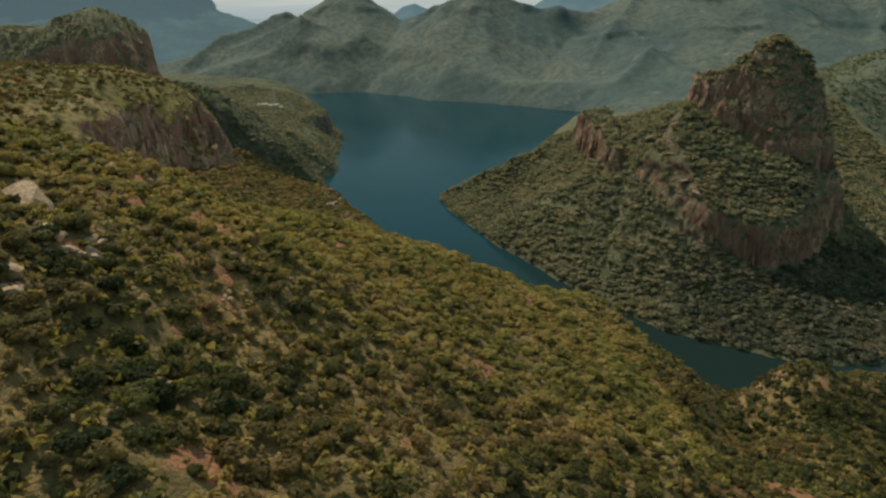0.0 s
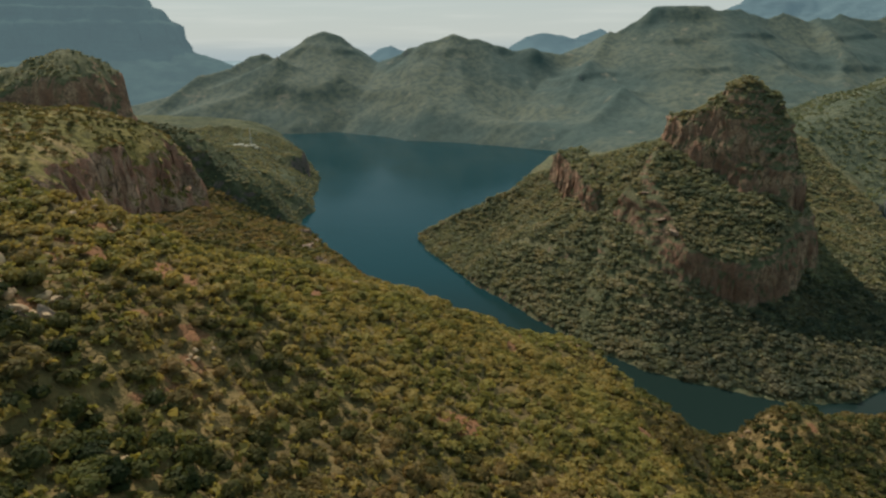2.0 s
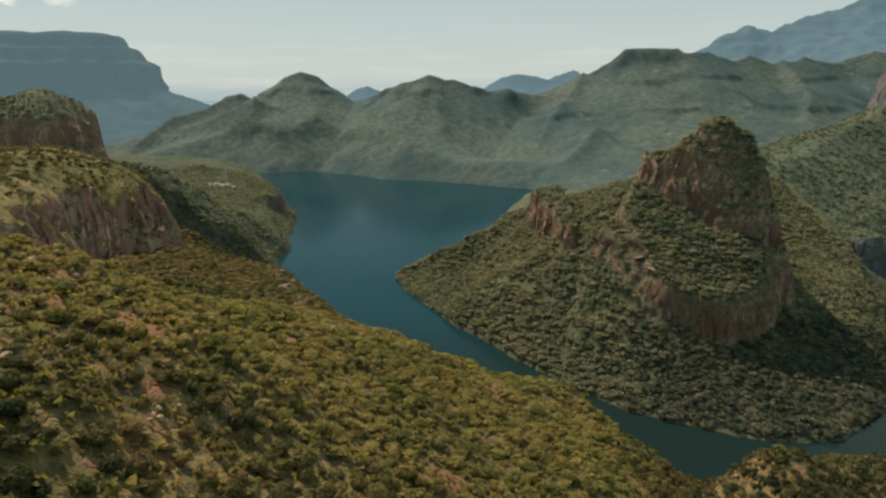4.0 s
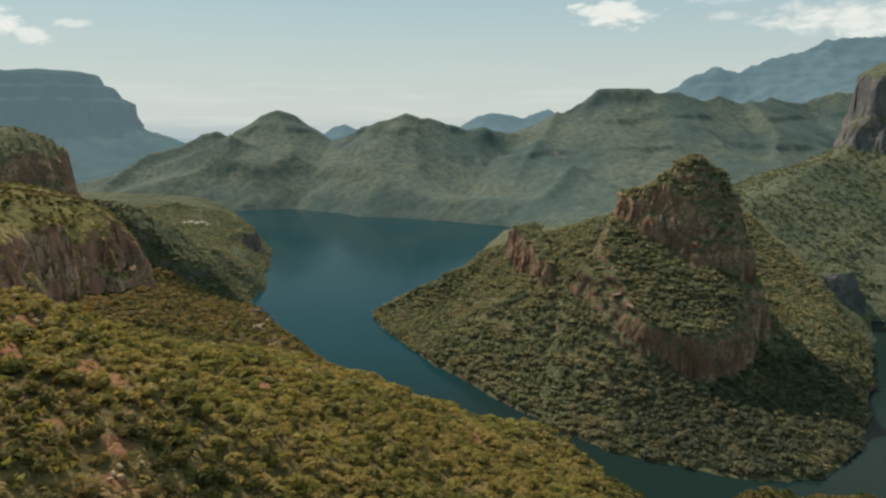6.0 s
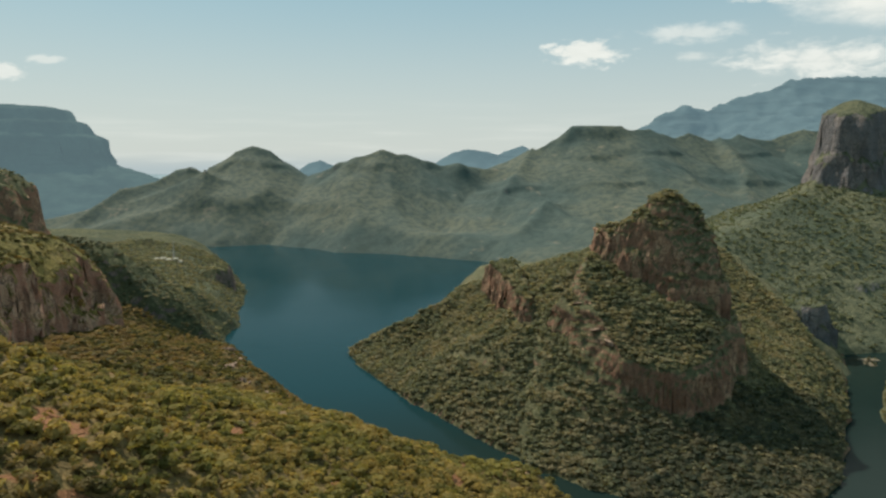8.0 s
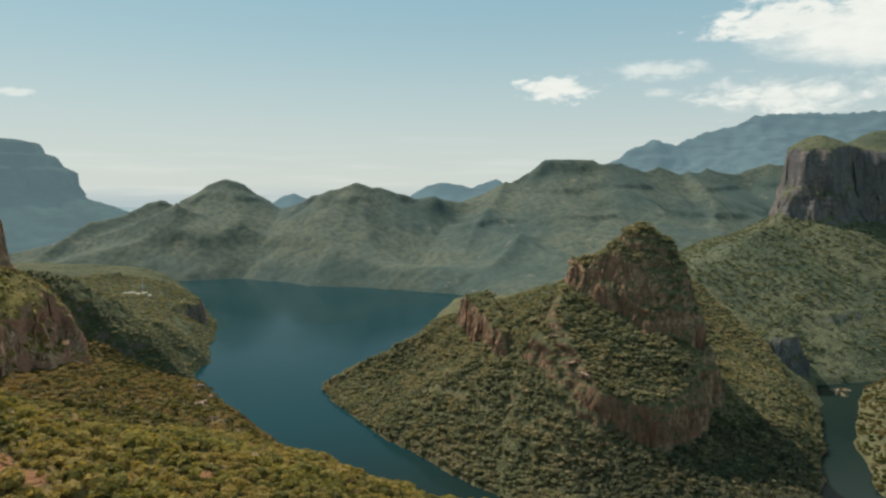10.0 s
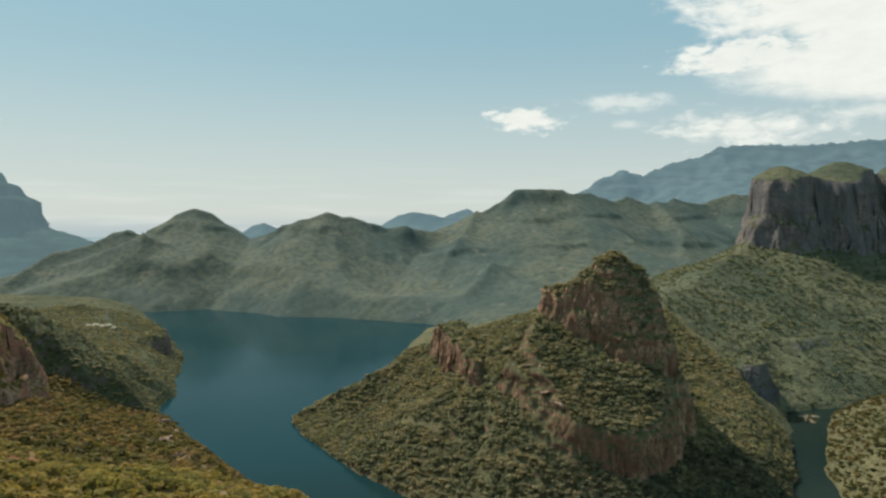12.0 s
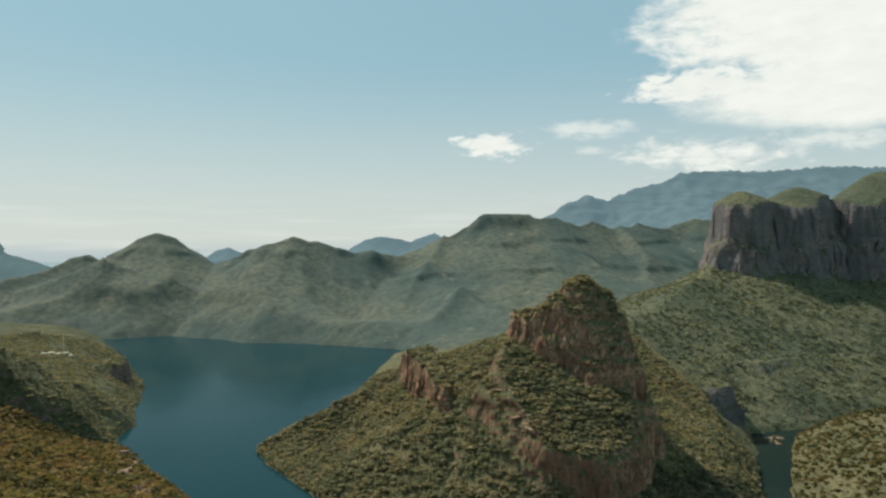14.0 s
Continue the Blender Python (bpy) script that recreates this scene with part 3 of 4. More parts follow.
def rear_height(x, y):
    h = crest(x, y, [(1500, 3800, 300), (1775, 3930, 508), (1880, 3950, 585), (2000, 3950, 632), (2130, 3950, 590), (2290, 3950, 655), (2520, 3950, 722), (2680, 3950, 790), (2950, 3900, 800), (3200, 3800, 790), (3500, 3700, 820), (4200, 3400, 800)], 0.9, 1.2)
    h = soft_max(h, crest(x, y, [(2766, 3950, 740), (2500, 3700, 480), (2200, 3500, 330)], 0.6, 0.9), 40)
    return h + (ridged(x, y, 260, 4, 33) - 0.4) * 60 * smooth(h, 850, 500) + fbm(x, y, 80, 4, 34) * 10


# ---------------- meshes ----------------
def mesh_of(name, verts, faces, mat, smooth_shade=False):
    """A mesh from arrays: n x 3 places, m x k corners."""
    me = bpy.data.meshes.new(name)
    verts, faces = np.asarray(verts, np.float32), np.asarray(faces, np.int32)
    k = faces.shape[1]
    me.vertices.add(len(verts))
    me.vertices.foreach_set("co", verts.ravel())
    me.loops.add(faces.size)
    me.loops.foreach_set("vertex_index", faces.ravel())
    me.polygons.add(len(faces))
    me.polygons.foreach_set("loop_start", np.arange(0, faces.size, k, dtype=np.int32))
    me.polygons.foreach_set("use_smooth", np.full(len(faces), smooth_shade))
    me.materials.append(mat)
    me.update(calc_edges=True)
    me.validate()
    return me


def part(name, bm, mat, parent=None, label=""):
    me = bpy.data.meshes.new(name)
    bm.to_mesh(me)
    bm.free()
    me.materials.append(mat)
    ob = new(name, me)
    ob.parent = parent
    return tagged(ob, label)


def spread(a, b, step, inner=None):
    """Places from a to b, set closer within inner (from, to, step)."""
    if inner is None:
        return np.linspace(a, b, int((b - a) / step) + 1)
    lo, hi, fine = inner
    return np.concatenate([np.linspace(a, lo, max(int((lo - a) / step), 2), endpoint=False), np.arange(lo, hi, fine), np.linspace(hi, b, max(int((b - hi) / step), 2))])


def land(name, height, x0, x1, y0, y1, step, mat, label, category="hill", kind="", floor=-9.0, rough=0.0, bare=None, over=None, pieces=None, dense=None, beds=0.0):
    """A sheet of ground from a height field. Steep places are pushed about sideways, which gives ledges and overhangs."""
    xs, ys = spread(x0, x1, step, dense and (dense[0], dense[1], dense[4])), spread(y0, y1, step, dense and (dense[2], dense[3], dense[4]))
    nx, ny = len(xs), len(ys)
    x, y = np.meshgrid(xs, ys)
    z = height(x, y)
    keep = z > floor
    if over is not None:
        keep &= z > over(x, y) - 2.5
    gy, gx = np.gradient(z, ys, xs)
    pitch = np.hypot(gx, gy)
    steep = smooth(pitch, 0.9, 2.0)
    px, py = x.copy(), y.copy()
    if rough:
        a = fbm(x * 0.9 + y * 0.5, z * 1.6, 14, 3, 40) + 0.6 * fbm(z * 0.7, x + y, 5, 2, 41)
        b = fbm(y * 0.9 - x * 0.5, z * 1.6, 14, 3, 42) + 0.6 * fbm(z * 0.7, x - y, 5, 2, 43)
        px, py = x + a * rough * steep, y + b * rough * steep
    if beds:
        bed = perlin(z / 6.5 + 0.9 * fbm(x, y, 60, 2, 66), 0.02 * (x + y)) + 0.6 * perlin(z / 2.8, 0.05 * (x - y))
        px, py = px - bed * beds * steep * gx / (pitch + 0.1), py - bed * beds * steep * gy / (pitch + 0.1)
    z = np.maximum(z, floor)
    idx = np.arange(nx * ny).reshape(ny, nx)
    use = keep[:-1, :-1] | keep[1:, :-1] | keep[:-1, 1:] | keep[1:, 1:]
    faces = np.stack([idx[:-1, :-1][use], idx[:-1, 1:][use], idx[1:, 1:][use], idx[1:, :-1][use]], 1)
    used = np.unique(faces)
    remap = np.zeros(nx * ny, np.int32)
    remap[used] = np.arange(len(used))
    verts = np.stack([px.ravel(), py.ravel(), z.ravel()], 1)[used]
    if pieces is None:
        me = mesh_of(name, verts, remap[faces], mat, True)
        if bare is not None:
            at = me.attributes.new("bare", "FLOAT", "POINT")
            at.data.foreach_set("value", bare(x, y).ravel()[used].astype(np.float32))
        return tagged(new(name, me), label, category, "", kind)
    hill = tagged(new(name), label, category, "", kind)
    faces = remap[faces]
    cx, cy, cz, cs = (f.ravel()[used][faces].mean(1) for f in (x, y, z, steep))
    names, which = pieces(cx, cy, cz, cs > 0.45)
    ground_bare = bare(x, y).ravel()[used].astype(np.float32) if bare is not None else None
    full = mesh_of(name, verts, faces, mat, True)
    normals = np.empty(len(verts) * 3, np.float32)
    full.vertex_normals.foreach_get("vector", normals)
    bpy.data.meshes.remove(full)
    normals = normals.reshape(-1, 3)
    for i, (piece, words) in enumerate(names):
        mine = faces[which == i]
        if not len(mine):
            continue
        own = np.unique(mine)
        back = np.zeros(len(verts), np.int32)
        back[own] = np.arange(len(own))
        me = mesh_of(piece, verts[own], back[mine], mat, True)
        me.normals_split_custom_set_from_vertices(normals[own])
        if ground_bare is not None:
            at = me.attributes.new("bare", "FLOAT", "POINT")
            at.data.foreach_set("value", ground_bare[own])
        ob = new(piece, me)
        ob.parent = hill
        tagged(ob, words)
    return hill


def hill_pieces(x, y, z, cliff):
    fin = cliff & (y > 808) & (x < 250) & (x < 190 + 0.28 * (y - 700))
    upper = cliff & ~fin & (z > 140) & (x > 280)
    top = ~cliff & (z > 196) & (x > 280) & (y < 870)
    return ((("slope", ""), ("lower_cliff", "dark brown shaded rock face"), ("upper_cliff", "brown and tan rock face"), ("summit", "domed summit with grass and rock"), ("rock_fin", "brown rock fin")),
            np.select([fin, upper, cliff, top], [4, 2, 1, 3], 0))


def knoll_pieces(x, y, z, cliff):
    return (("slope", ""), ("cliff", "dark shaded rock face"), ("summit", "rounded bushy top")), np.where((z > 262) & ~cliff, 2, np.where((z > 222), 1, 0))


def cape_pieces(x, y, z, cliff):
    knob = np.hypot((x + 430) / 130, (y - 1160) / 95) < 1
    step = np.hypot((x + 292) / 60, (y - 1590) / 75) < 1
    return (("slope", ""), ("knob", "dark wooded round knob"), ("cliff", "small dark rock step")), np.where(knob, 1, np.where(step, 2, 0))


def ridge_pieces(x, y, z, cliff):
    return (("plateau", ""), ("cliff", "red rock face"), ("cliff", "brown and tan rock face")), np.where(cliff, np.where(y < 620, 1, 2), 0)


def tower_pieces(x, y, z, cliff):
    high = (z > 250) & (x > 1040)
    return ((("slope", ""), ("cliff", "small dark rock step"), ("tower", "round rock tower with a green cap"), ("tower", "round rock tower with a green cap"), ("tower", "tall rock tower with a green cap")),
            np.where(high, np.where(x < 1285, 2, np.where(x < 1530, 3, 4)), np.where(cliff, 1, 0)))


def range_pieces(x, y, z, cliff):
    a = np.hypot((x + 370) / 190, (y - 2900) / 230) < 1
    b = np.hypot((x - 150) / 190, (y - 2880) / 230) < 1
    c = np.hypot((x - 440) / 75, (y - 2820) / 120) < 1
    top = np.hypot((x - 1060) / 300, (y - 2950) / 220) < 1
    return ((("slope", ""), ("peak", "rounded green peak"), ("peak", "rounded green peak"), ("peak", "small rounded knob"), ("table_top", "broad flat-topped summit")),
            np.select([a, b, c, top], [1, 2, 3, 4], 0))


def clearing(x, y):
    """How bare of bushes the near slope is."""
    v = smooth(fbm(x, y, 22, 4, 50) + 0.35 * fbm(x, y, 90, 2, 51), 0.5 + 0.1 * smooth(y, 190, 260), 0.85) * 0.9
    for cx, cy, r in ((-48, 115, 5.5), (-48, 141, 4.5), (-45, 123, 4.5), (-44, 98, 4.5), (-46, 132, 4), (-80, 153, 4), (-85, 186, 6), (-92, 194, 4), (-72, 127, 4), (-66, 138, 4), (-74, 140, 3), (-7, 111, 2.6), (-2, 101, 2.2), (93, 171, 2), (-29, 264, 4), (-42, 280, 4), (-35, 331, 5)):
        v = np.maximum(v, np.exp(-(((x - cx) ** 2 + (y - cy) ** 2) / (r * r * 0.55)) ** 2) * smooth(fbm(x, y, 5, 3, 53), -0.6, 0.1))
    return v


def ridge_bare(x, y):
    return 0.5 * smooth(fbm(x, y, 50, 3, 52), 0.0, 0.5)


bm = bmesh.new()
bmesh.ops.create_grid(bm, x_segments=40, y_segments=40, size=4200)
for v in bm.verts:
    v.co.z = -22
ground = tagged(part("ground", bm, M_FAR_HAZE), "green brown valley floor under the lake and hills", "ground", "", "structure")
bm = bmesh.new()
bmesh.ops.create_grid(bm, x_segments=60, y_segments=60, size=1)
bmesh.ops.scale(bm, vec=(2600, 1700, 1), verts=bm.verts)
bmesh.ops.translate(bm, vec=(0, 1150, 0), verts=bm.verts)
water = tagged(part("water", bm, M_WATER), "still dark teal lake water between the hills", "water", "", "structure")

near_hill = land("near_hillside", near_height, -330, 360, -200, 1060, 2.8, M_NEAR, "steep bushy hillside with red soil patches falling to the lake", "hillside", "structure", bare=clearing)
ridge_hill = land("cliff_ridge", ridge_height, -700, -180, 230, 1010, 4.0, M_RIDGE, "grassy plateau ridge with reddish rock cliffs along its edge", "ridge", rough=3.0, bare=ridge_bare, over=near_height, pieces=ridge_pieces, dense=(-330, -188, 360, 850, 1.7), beds=2.6)
knob_hill = land("domed_knoll", knob_height, -900, -150, 880, 1300, 4.5, M_HILL, "domed green knoll with dark cliffs at one end", rough=4.0, pieces=knoll_pieces)
cape_hill = land("lake_cape", cape_height, -1300, -150, 960, 2680, 5.5, M_CAPE, "wooded green cape with a dark rocky knob reaching into the lake", "cape", rough=4.0, pieces=cape_pieces)
main_hill = land("peninsula_hill", hill_height, -40, 760, 490, 1960, 4.0, M_HILL, "forested peninsula hill with tiers of brown rock cliffs and a domed peak", rough=2.6, pieces=hill_pieces, dense=(192, 446, 622, 1052, 1.4), beds=2.6)
far_range = land("far_mountain_range", far_height, -1200, 3000, 1480, 3450, 10, M_FAR_HAZE, "hazy green mountain range with rounded peaks beyond the lake", "mountain range", rough=8.0, pieces=range_pieces)
round_hill = land("round_towers_mountain", round_height, 380, 2300, 780, 1950, 6.6, M_MID_HAZE, "mountain with domed rock towers above steep green slopes", "mountain", rough=9.0, pieces=tower_pieces)
bank_hill = land("river_bank_hill", bank_height, 440, 1500, 250, 1000, 5, M_HILL, "low scrubby green hill on the bank of the inlet")
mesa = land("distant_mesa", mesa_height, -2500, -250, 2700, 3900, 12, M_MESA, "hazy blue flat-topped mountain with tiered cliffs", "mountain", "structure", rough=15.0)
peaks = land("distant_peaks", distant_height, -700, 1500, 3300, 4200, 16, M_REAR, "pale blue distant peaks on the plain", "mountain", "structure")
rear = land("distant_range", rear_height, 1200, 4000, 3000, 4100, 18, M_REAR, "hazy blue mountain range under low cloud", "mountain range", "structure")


def plain_height(x, y):
    return -18 + 250 * smooth(np.hypot(x, y), 3000, 4900)


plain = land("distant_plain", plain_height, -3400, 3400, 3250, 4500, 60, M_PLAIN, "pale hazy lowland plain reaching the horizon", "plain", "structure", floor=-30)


# ---------------- trees and bushes ----------------
rng = np.random.RandomState(11)


def icosa():
    t = (1 + 5 ** 0.5) / 2
    v = np.array([(-1, t, 0), (1, t, 0), (-1, -t, 0), (1, -t, 0), (0, -1, t), (0, 1, t), (0, -1, -t), (0, 1, -t), (t, 0, -1), (t, 0, 1), (-t, 0, -1), (-t, 0, 1)]) / (1 + t * t) ** 0.5
    f = np.array([(0, 11, 5), (0, 5, 1), (0, 1, 7), (0, 7, 10), (0, 10, 11), (1, 5, 9), (5, 11, 4), (11, 10, 2), (10, 7, 6), (7, 1, 8), (3, 9, 4), (3, 4, 2), (3, 2, 6), (3, 6, 8), (3, 8, 9), (4, 9, 5), (2, 4, 11), (6, 2, 10), (8, 6, 7), (9, 8, 1)])
    return v, f


ICO_V, ICO_F = icosa()


def crown(core, leaves, size):
    """Foliage as clumps of leaves on a few rounded heads, over a small dark core where it is seen close."""
    heads = rng.randn(5, 3)
    heads[:, 2] = np.abs(heads[:, 2]) * 0.9
    heads /= np.linalg.norm(heads, axis=1)[:, None]
    reach = np.array([0.9 + 0.25 * rng.rand(), 0.9 + 0.25 * rng.rand(), 0.78])
    n = rng.randn(leaves, 3)
    n[:, 2] = np.abs(n[:, 2]) - 0.25
    n /= np.linalg.norm(n, axis=1)[:, None]
    lift = 0.66 + 0.34 * np.exp(6.0 * (n @ heads.T - 1)).max(1)
    p = n * reach * (lift * (0.78 + 0.26 * rng.rand(leaves)))[:, None] + np.array([0, 0, 0.2])
    face = n + np.array([0, 0, 0.25]) + rng.randn(leaves, 3) * 0.5
    a = np.cross(face, rng.randn(leaves, 3))
    a /= np.linalg.norm(a, axis=1)[:, None]
    b = np.cross(face, a)
    b /= np.linalg.norm(b, axis=1)[:, None]
    k = (size * (0.7 + 0.6 * rng.rand(leaves)))[:, None]
    lv = np.stack([p - a * k - b * k * 0.5, p + a * k - b * k * 0.6, p + b * k * 1.1], 1).reshape(-1, 3)
    lf = np.arange(3 * leaves).reshape(-1, 3)
    if not core:
        return lv, lf
    body = ICO_V * (0.85 + 0.3 * rng.rand(12, 1)) * reach * core + np.array([0, 0, 0.15])
    return np.concatenate([body, lv]), np.concatenate([ICO_F, lf + 12])


NEAR_CROWNS = [crown(0.6, 210, 0.165) for _ in range(14)]
BUSH_CROWNS = [crown(0.55, 76, 0.27) for _ in range(14)]
SMALL_CROWNS = [crown(0.0, 31, 0.41) for _ in range(16)]
FAR_CROWNS = [crown(0.0, 21, 0.48) for _ in range(12)]
SCRUB_CROWNS = [crown(0.0, 10, 0.62) for _ in range(12)]


def spots(height, x0, x1, y0, y1, gap, keep=None, steepest=1.0, lowest=1.2):
    """Places for plants on a height field: a jittered grid, thinned by keep(x, y) and left off cliffs."""
    x, y = np.meshgrid(np.arange(x0, x1, gap), np.arange(y0, y1, gap))
    x = (x + (rng.rand(*x.shape) - 0.5) * gap * 1.3).ravel()
    y = (y + (rng.rand(*y.shape) - 0.5) * gap * 1.3).ravel()
    way = np.degrees(np.arctan2(x + 6, y))
    ok = ((way > -42) & (way < 60)) | (y < 62)
    x, y = x[ok], y[ok]
    z = height(x, y)
    slope = np.hypot(height(x + 1.5, y) - height(x - 1.5, y), height(x, y + 1.5) - height(x, y - 1.5)) / 3.0
    ok = (slope < steepest + rng.rand(len(x)) * 0.4) & (z > lowest)
    if keep is not None:
        ok &= rng.rand(len(x)) < keep(x, y)
    return np.stack([x[ok], y[ok], z[ok]], 1)


def grove(name, places, crowns, size, spread, mat, label, tall=0.85):
    """Many plants joined into one mesh."""
    vs, fs, ts, base = [], [], [], 0
    for p in places:
        v, f = crowns[rng.randint(len(crowns))]
        k = size * (1 + spread * (rng.rand() ** 1.5 * 2 - 0.8))
        a = rng.rand() * 6.283
        c, s_ = math.cos(a) * k, math.sin(a) * k
        h = tall * (0.8 + 0.5 * rng.rand())
        w = np.empty_like(v)
        w[:, 0] = v[:, 0] * c - v[:, 1] * s_ + p[0]
        w[:, 1] = v[:, 0] * s_ + v[:, 1] * c + p[1]
        w[:, 2] = (v[:, 2] * h + 0.35) * k + p[2]
        vs.append(w)
        fs.append(f + base)
        ts.append(np.full(len(v), rng.rand()))
        base += len(v)
    me = mesh_of(name, np.concatenate(vs), np.concatenate(fs), mat)
    at = me.attributes.new("tint", "FLOAT", "POINT")
    at.data.foreach_set("value", np.concatenate(ts).astype(np.float32))
    return tagged(new(name, me), label, "woodland", "", "stuff")


def near_open(x, y):
    """Where bushes may stand: off the ridge and the bare soil, thin on the grassy shelf and along the dry centre of the slope."""
    grass = 0.75 * np.exp(-((x + 76) ** 2 + (y - 150) ** 2) / 170) + 0.45 * np.exp(-((x + 6) / 9) ** 2) * smooth(y, 150, 120)
    gaps = 0.22 * smooth(fbm(x, y, 11, 2, 74), 0.1, 0.5) * smooth(y, 260, 200)
    return (ridge_height(x, y) < near_height(x, y) + 1.0) * (1 - 0.95 * clearing(x, y)) * (1 - grass) * (1 - gaps)


ROCKY = ((-113, 662, 16, 12, 4.2), (-131, 780, 16, 9, 4.4), (-52, 486, 11, 14, 4.0), (-64, 528, 9, 8, 3.4), (-88, 575, 12, 7, 3.0))


def lake_open(x, y):
    """Where bushes stand above the lake: not on the rocky brows."""
    bare_rock = 0 * x
    for cx, cy, r, _, _ in ROCKY:
        bare_rock = np.maximum(bare_rock, np.exp(-((x - cx) ** 2 + (y - cy) ** 2) / (0.7 * r * r)))
    return near_open(x, y) * (1 - 0.85 * bare_rock)


def thick(seed, size, share):
    return lambda x, y: share * (1 - 0.75 * smooth(fbm(x, y, size, 3, seed), 0.15, 0.55))


near_places = spots(near_height, -135, 190, 64, 262, 3.4, near_open)
order = np.argsort(near_places[:, 1] + 0.1 * np.abs(near_places[:, 0] + 10))
single, joined = near_places[order[:300]], near_places[order[300:]]


def make_tree(form, leaves=None, words="round olive green bush tree on the rocky slope"):
    """One bushveld tree: a forked trunk and a crown."""
    tree = new("bush_tree")
    bm = bmesh.new()
    for ax, ay, top, r in ((0.0, 0.0, 0.75, 0.07), (0.28, 0.1, 1.0, 0.04), (-0.2, 0.22, 1.0, 0.035), (0.02, -0.3, 0.95, 0.035)):
        bottom = Vector((0, 0, -0.35 if ax == 0 else 0.3))
        end = Vector((ax, ay, top - 0.35 + 0.2))
        way = end - bottom
        m = Matrix.Translation((bottom + end) / 2) @ way.to_track_quat("Z", "Y").to_matrix().to_4x4()
        bmesh.ops.create_cone(bm, segments=6, radius1=r * 1.3, radius2=r * 0.5, depth=way.length, matrix=m, cap_ends=False)
    part("trunk", bm, M_BARK, tree)
    v, f = form
    v = v * np.array([1, 1, 0.85]) + np.array([0, 0, 0.45])
    me = mesh_of("crown", v, f, leaves or M_LEAF)
    ob = new("crown", me)
    ob.parent = tree
    return tagged(tree, words, "tree", "trees on the near slope")


# Left side: deep green trees with some of the shade in their leaf colour.
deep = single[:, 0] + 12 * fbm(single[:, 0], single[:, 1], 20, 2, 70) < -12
for some, leaves, words in ((single[deep], M_LEAF_DEEP_SHADE, "dark green bush tree on the shady side of the slope"), (single[~deep], M_LEAF, "round olive green bush tree on the rocky slope")):
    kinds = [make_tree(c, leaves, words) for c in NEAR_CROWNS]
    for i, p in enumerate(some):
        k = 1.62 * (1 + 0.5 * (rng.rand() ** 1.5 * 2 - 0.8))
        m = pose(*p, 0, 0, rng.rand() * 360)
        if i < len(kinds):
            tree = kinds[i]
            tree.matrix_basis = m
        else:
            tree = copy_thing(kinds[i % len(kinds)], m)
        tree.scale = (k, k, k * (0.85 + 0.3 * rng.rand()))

front = joined[:, 1] < 150
under = spots(near_height, -80, 90, -40, 62, 4.0, near_open)
grove("bushes_below", under, NEAR_CROWNS, 1.9, 0.5, M_LEAF, "olive bushes on the slope under the flight path")
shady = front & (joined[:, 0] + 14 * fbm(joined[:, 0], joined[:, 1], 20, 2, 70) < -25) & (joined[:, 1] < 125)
grove("bushes_near", joined[front & ~shady], NEAR_CROWNS, 1.55, 0.55, M_LEAF, "dense olive and green bushes on the near slope")
grove("bushes_shady", joined[shady], NEAR_CROWNS, 1.85, 0.5, M_LEAF_DEEP_SHADE, "dense dark green bushes on the near slope")
golden = ~front & (joined[:, 0] < 80)
grove("bushes_beyond", joined[golden], BUSH_CROWNS, 1.65, 0.55, M_LEAF_DRY, "golden olive bushes on the slope further down", 0.72)
grove("bushes_gully", joined[~front & ~golden], BUSH_CROWNS, 1.8, 0.45, M_LEAF_DEEP_SHADE, "dark olive bushes on the slope further down", 0.72)
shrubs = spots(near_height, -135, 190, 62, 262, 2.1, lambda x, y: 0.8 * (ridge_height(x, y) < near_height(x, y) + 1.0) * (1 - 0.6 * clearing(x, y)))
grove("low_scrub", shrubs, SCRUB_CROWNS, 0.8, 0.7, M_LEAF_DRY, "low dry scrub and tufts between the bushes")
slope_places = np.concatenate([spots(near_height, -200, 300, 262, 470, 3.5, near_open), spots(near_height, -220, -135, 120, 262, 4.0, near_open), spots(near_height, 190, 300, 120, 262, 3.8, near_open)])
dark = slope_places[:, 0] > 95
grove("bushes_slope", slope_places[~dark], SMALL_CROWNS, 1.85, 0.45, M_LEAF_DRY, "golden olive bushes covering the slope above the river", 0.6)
grove("bushes_knoll", slope_places[dark], SMALL_CROWNS, 1.9, 0.45, M_LEAF_DEEP_SHADE, "dark green bushes on the knoll above the river", 0.6)
lake_places = spots(near_height, -330, 130, 470, 1090, 4.6, lake_open)
grove("bushes_lake_slope", lake_places, FAR_CROWNS, 2.6, 0.55, M_LEAF, "green bushes on the slope above the lake", 0.6)
ridge_places = spots(ridge_height, -560, -190, 300, 980, 4.1, lambda x, y: (ridge_height(x, y) > near_height(x, y) + 1.0) * thick(60, 60, 0.62)(x, y), steepest=1.9)
grove("bushes_ridge", ridge_places, FAR_CROWNS, 1.8, 0.6, M_LEAF, "scattered bushes on the grassy plateau ridge", 0.7)
hill_places = spots(hill_height, -20, 640, 500, 1150, 3.9, lambda x, y: 0.6 + 0.4 * thick(61, 40, 1.0)(x, y), steepest=1.05)
summit_places = spots(hill_height, 285, 430, 700, 870, 3.0, lambda x, y: 0.95 * (inside(x, y, TOP_BLOCK) > 4), steepest=1.7)
hill_scrub = spots(hill_height, -20, 620, 500, 1100, 4.3, lambda x, y: 0.9 + 0 * x, steepest=1.0)
grove("hill_scrub", hill_scrub, SCRUB_CROWNS, 2.0, 0.7, M_LEAF_HILL, "low green scrub between the trees of the hill", 0.5)
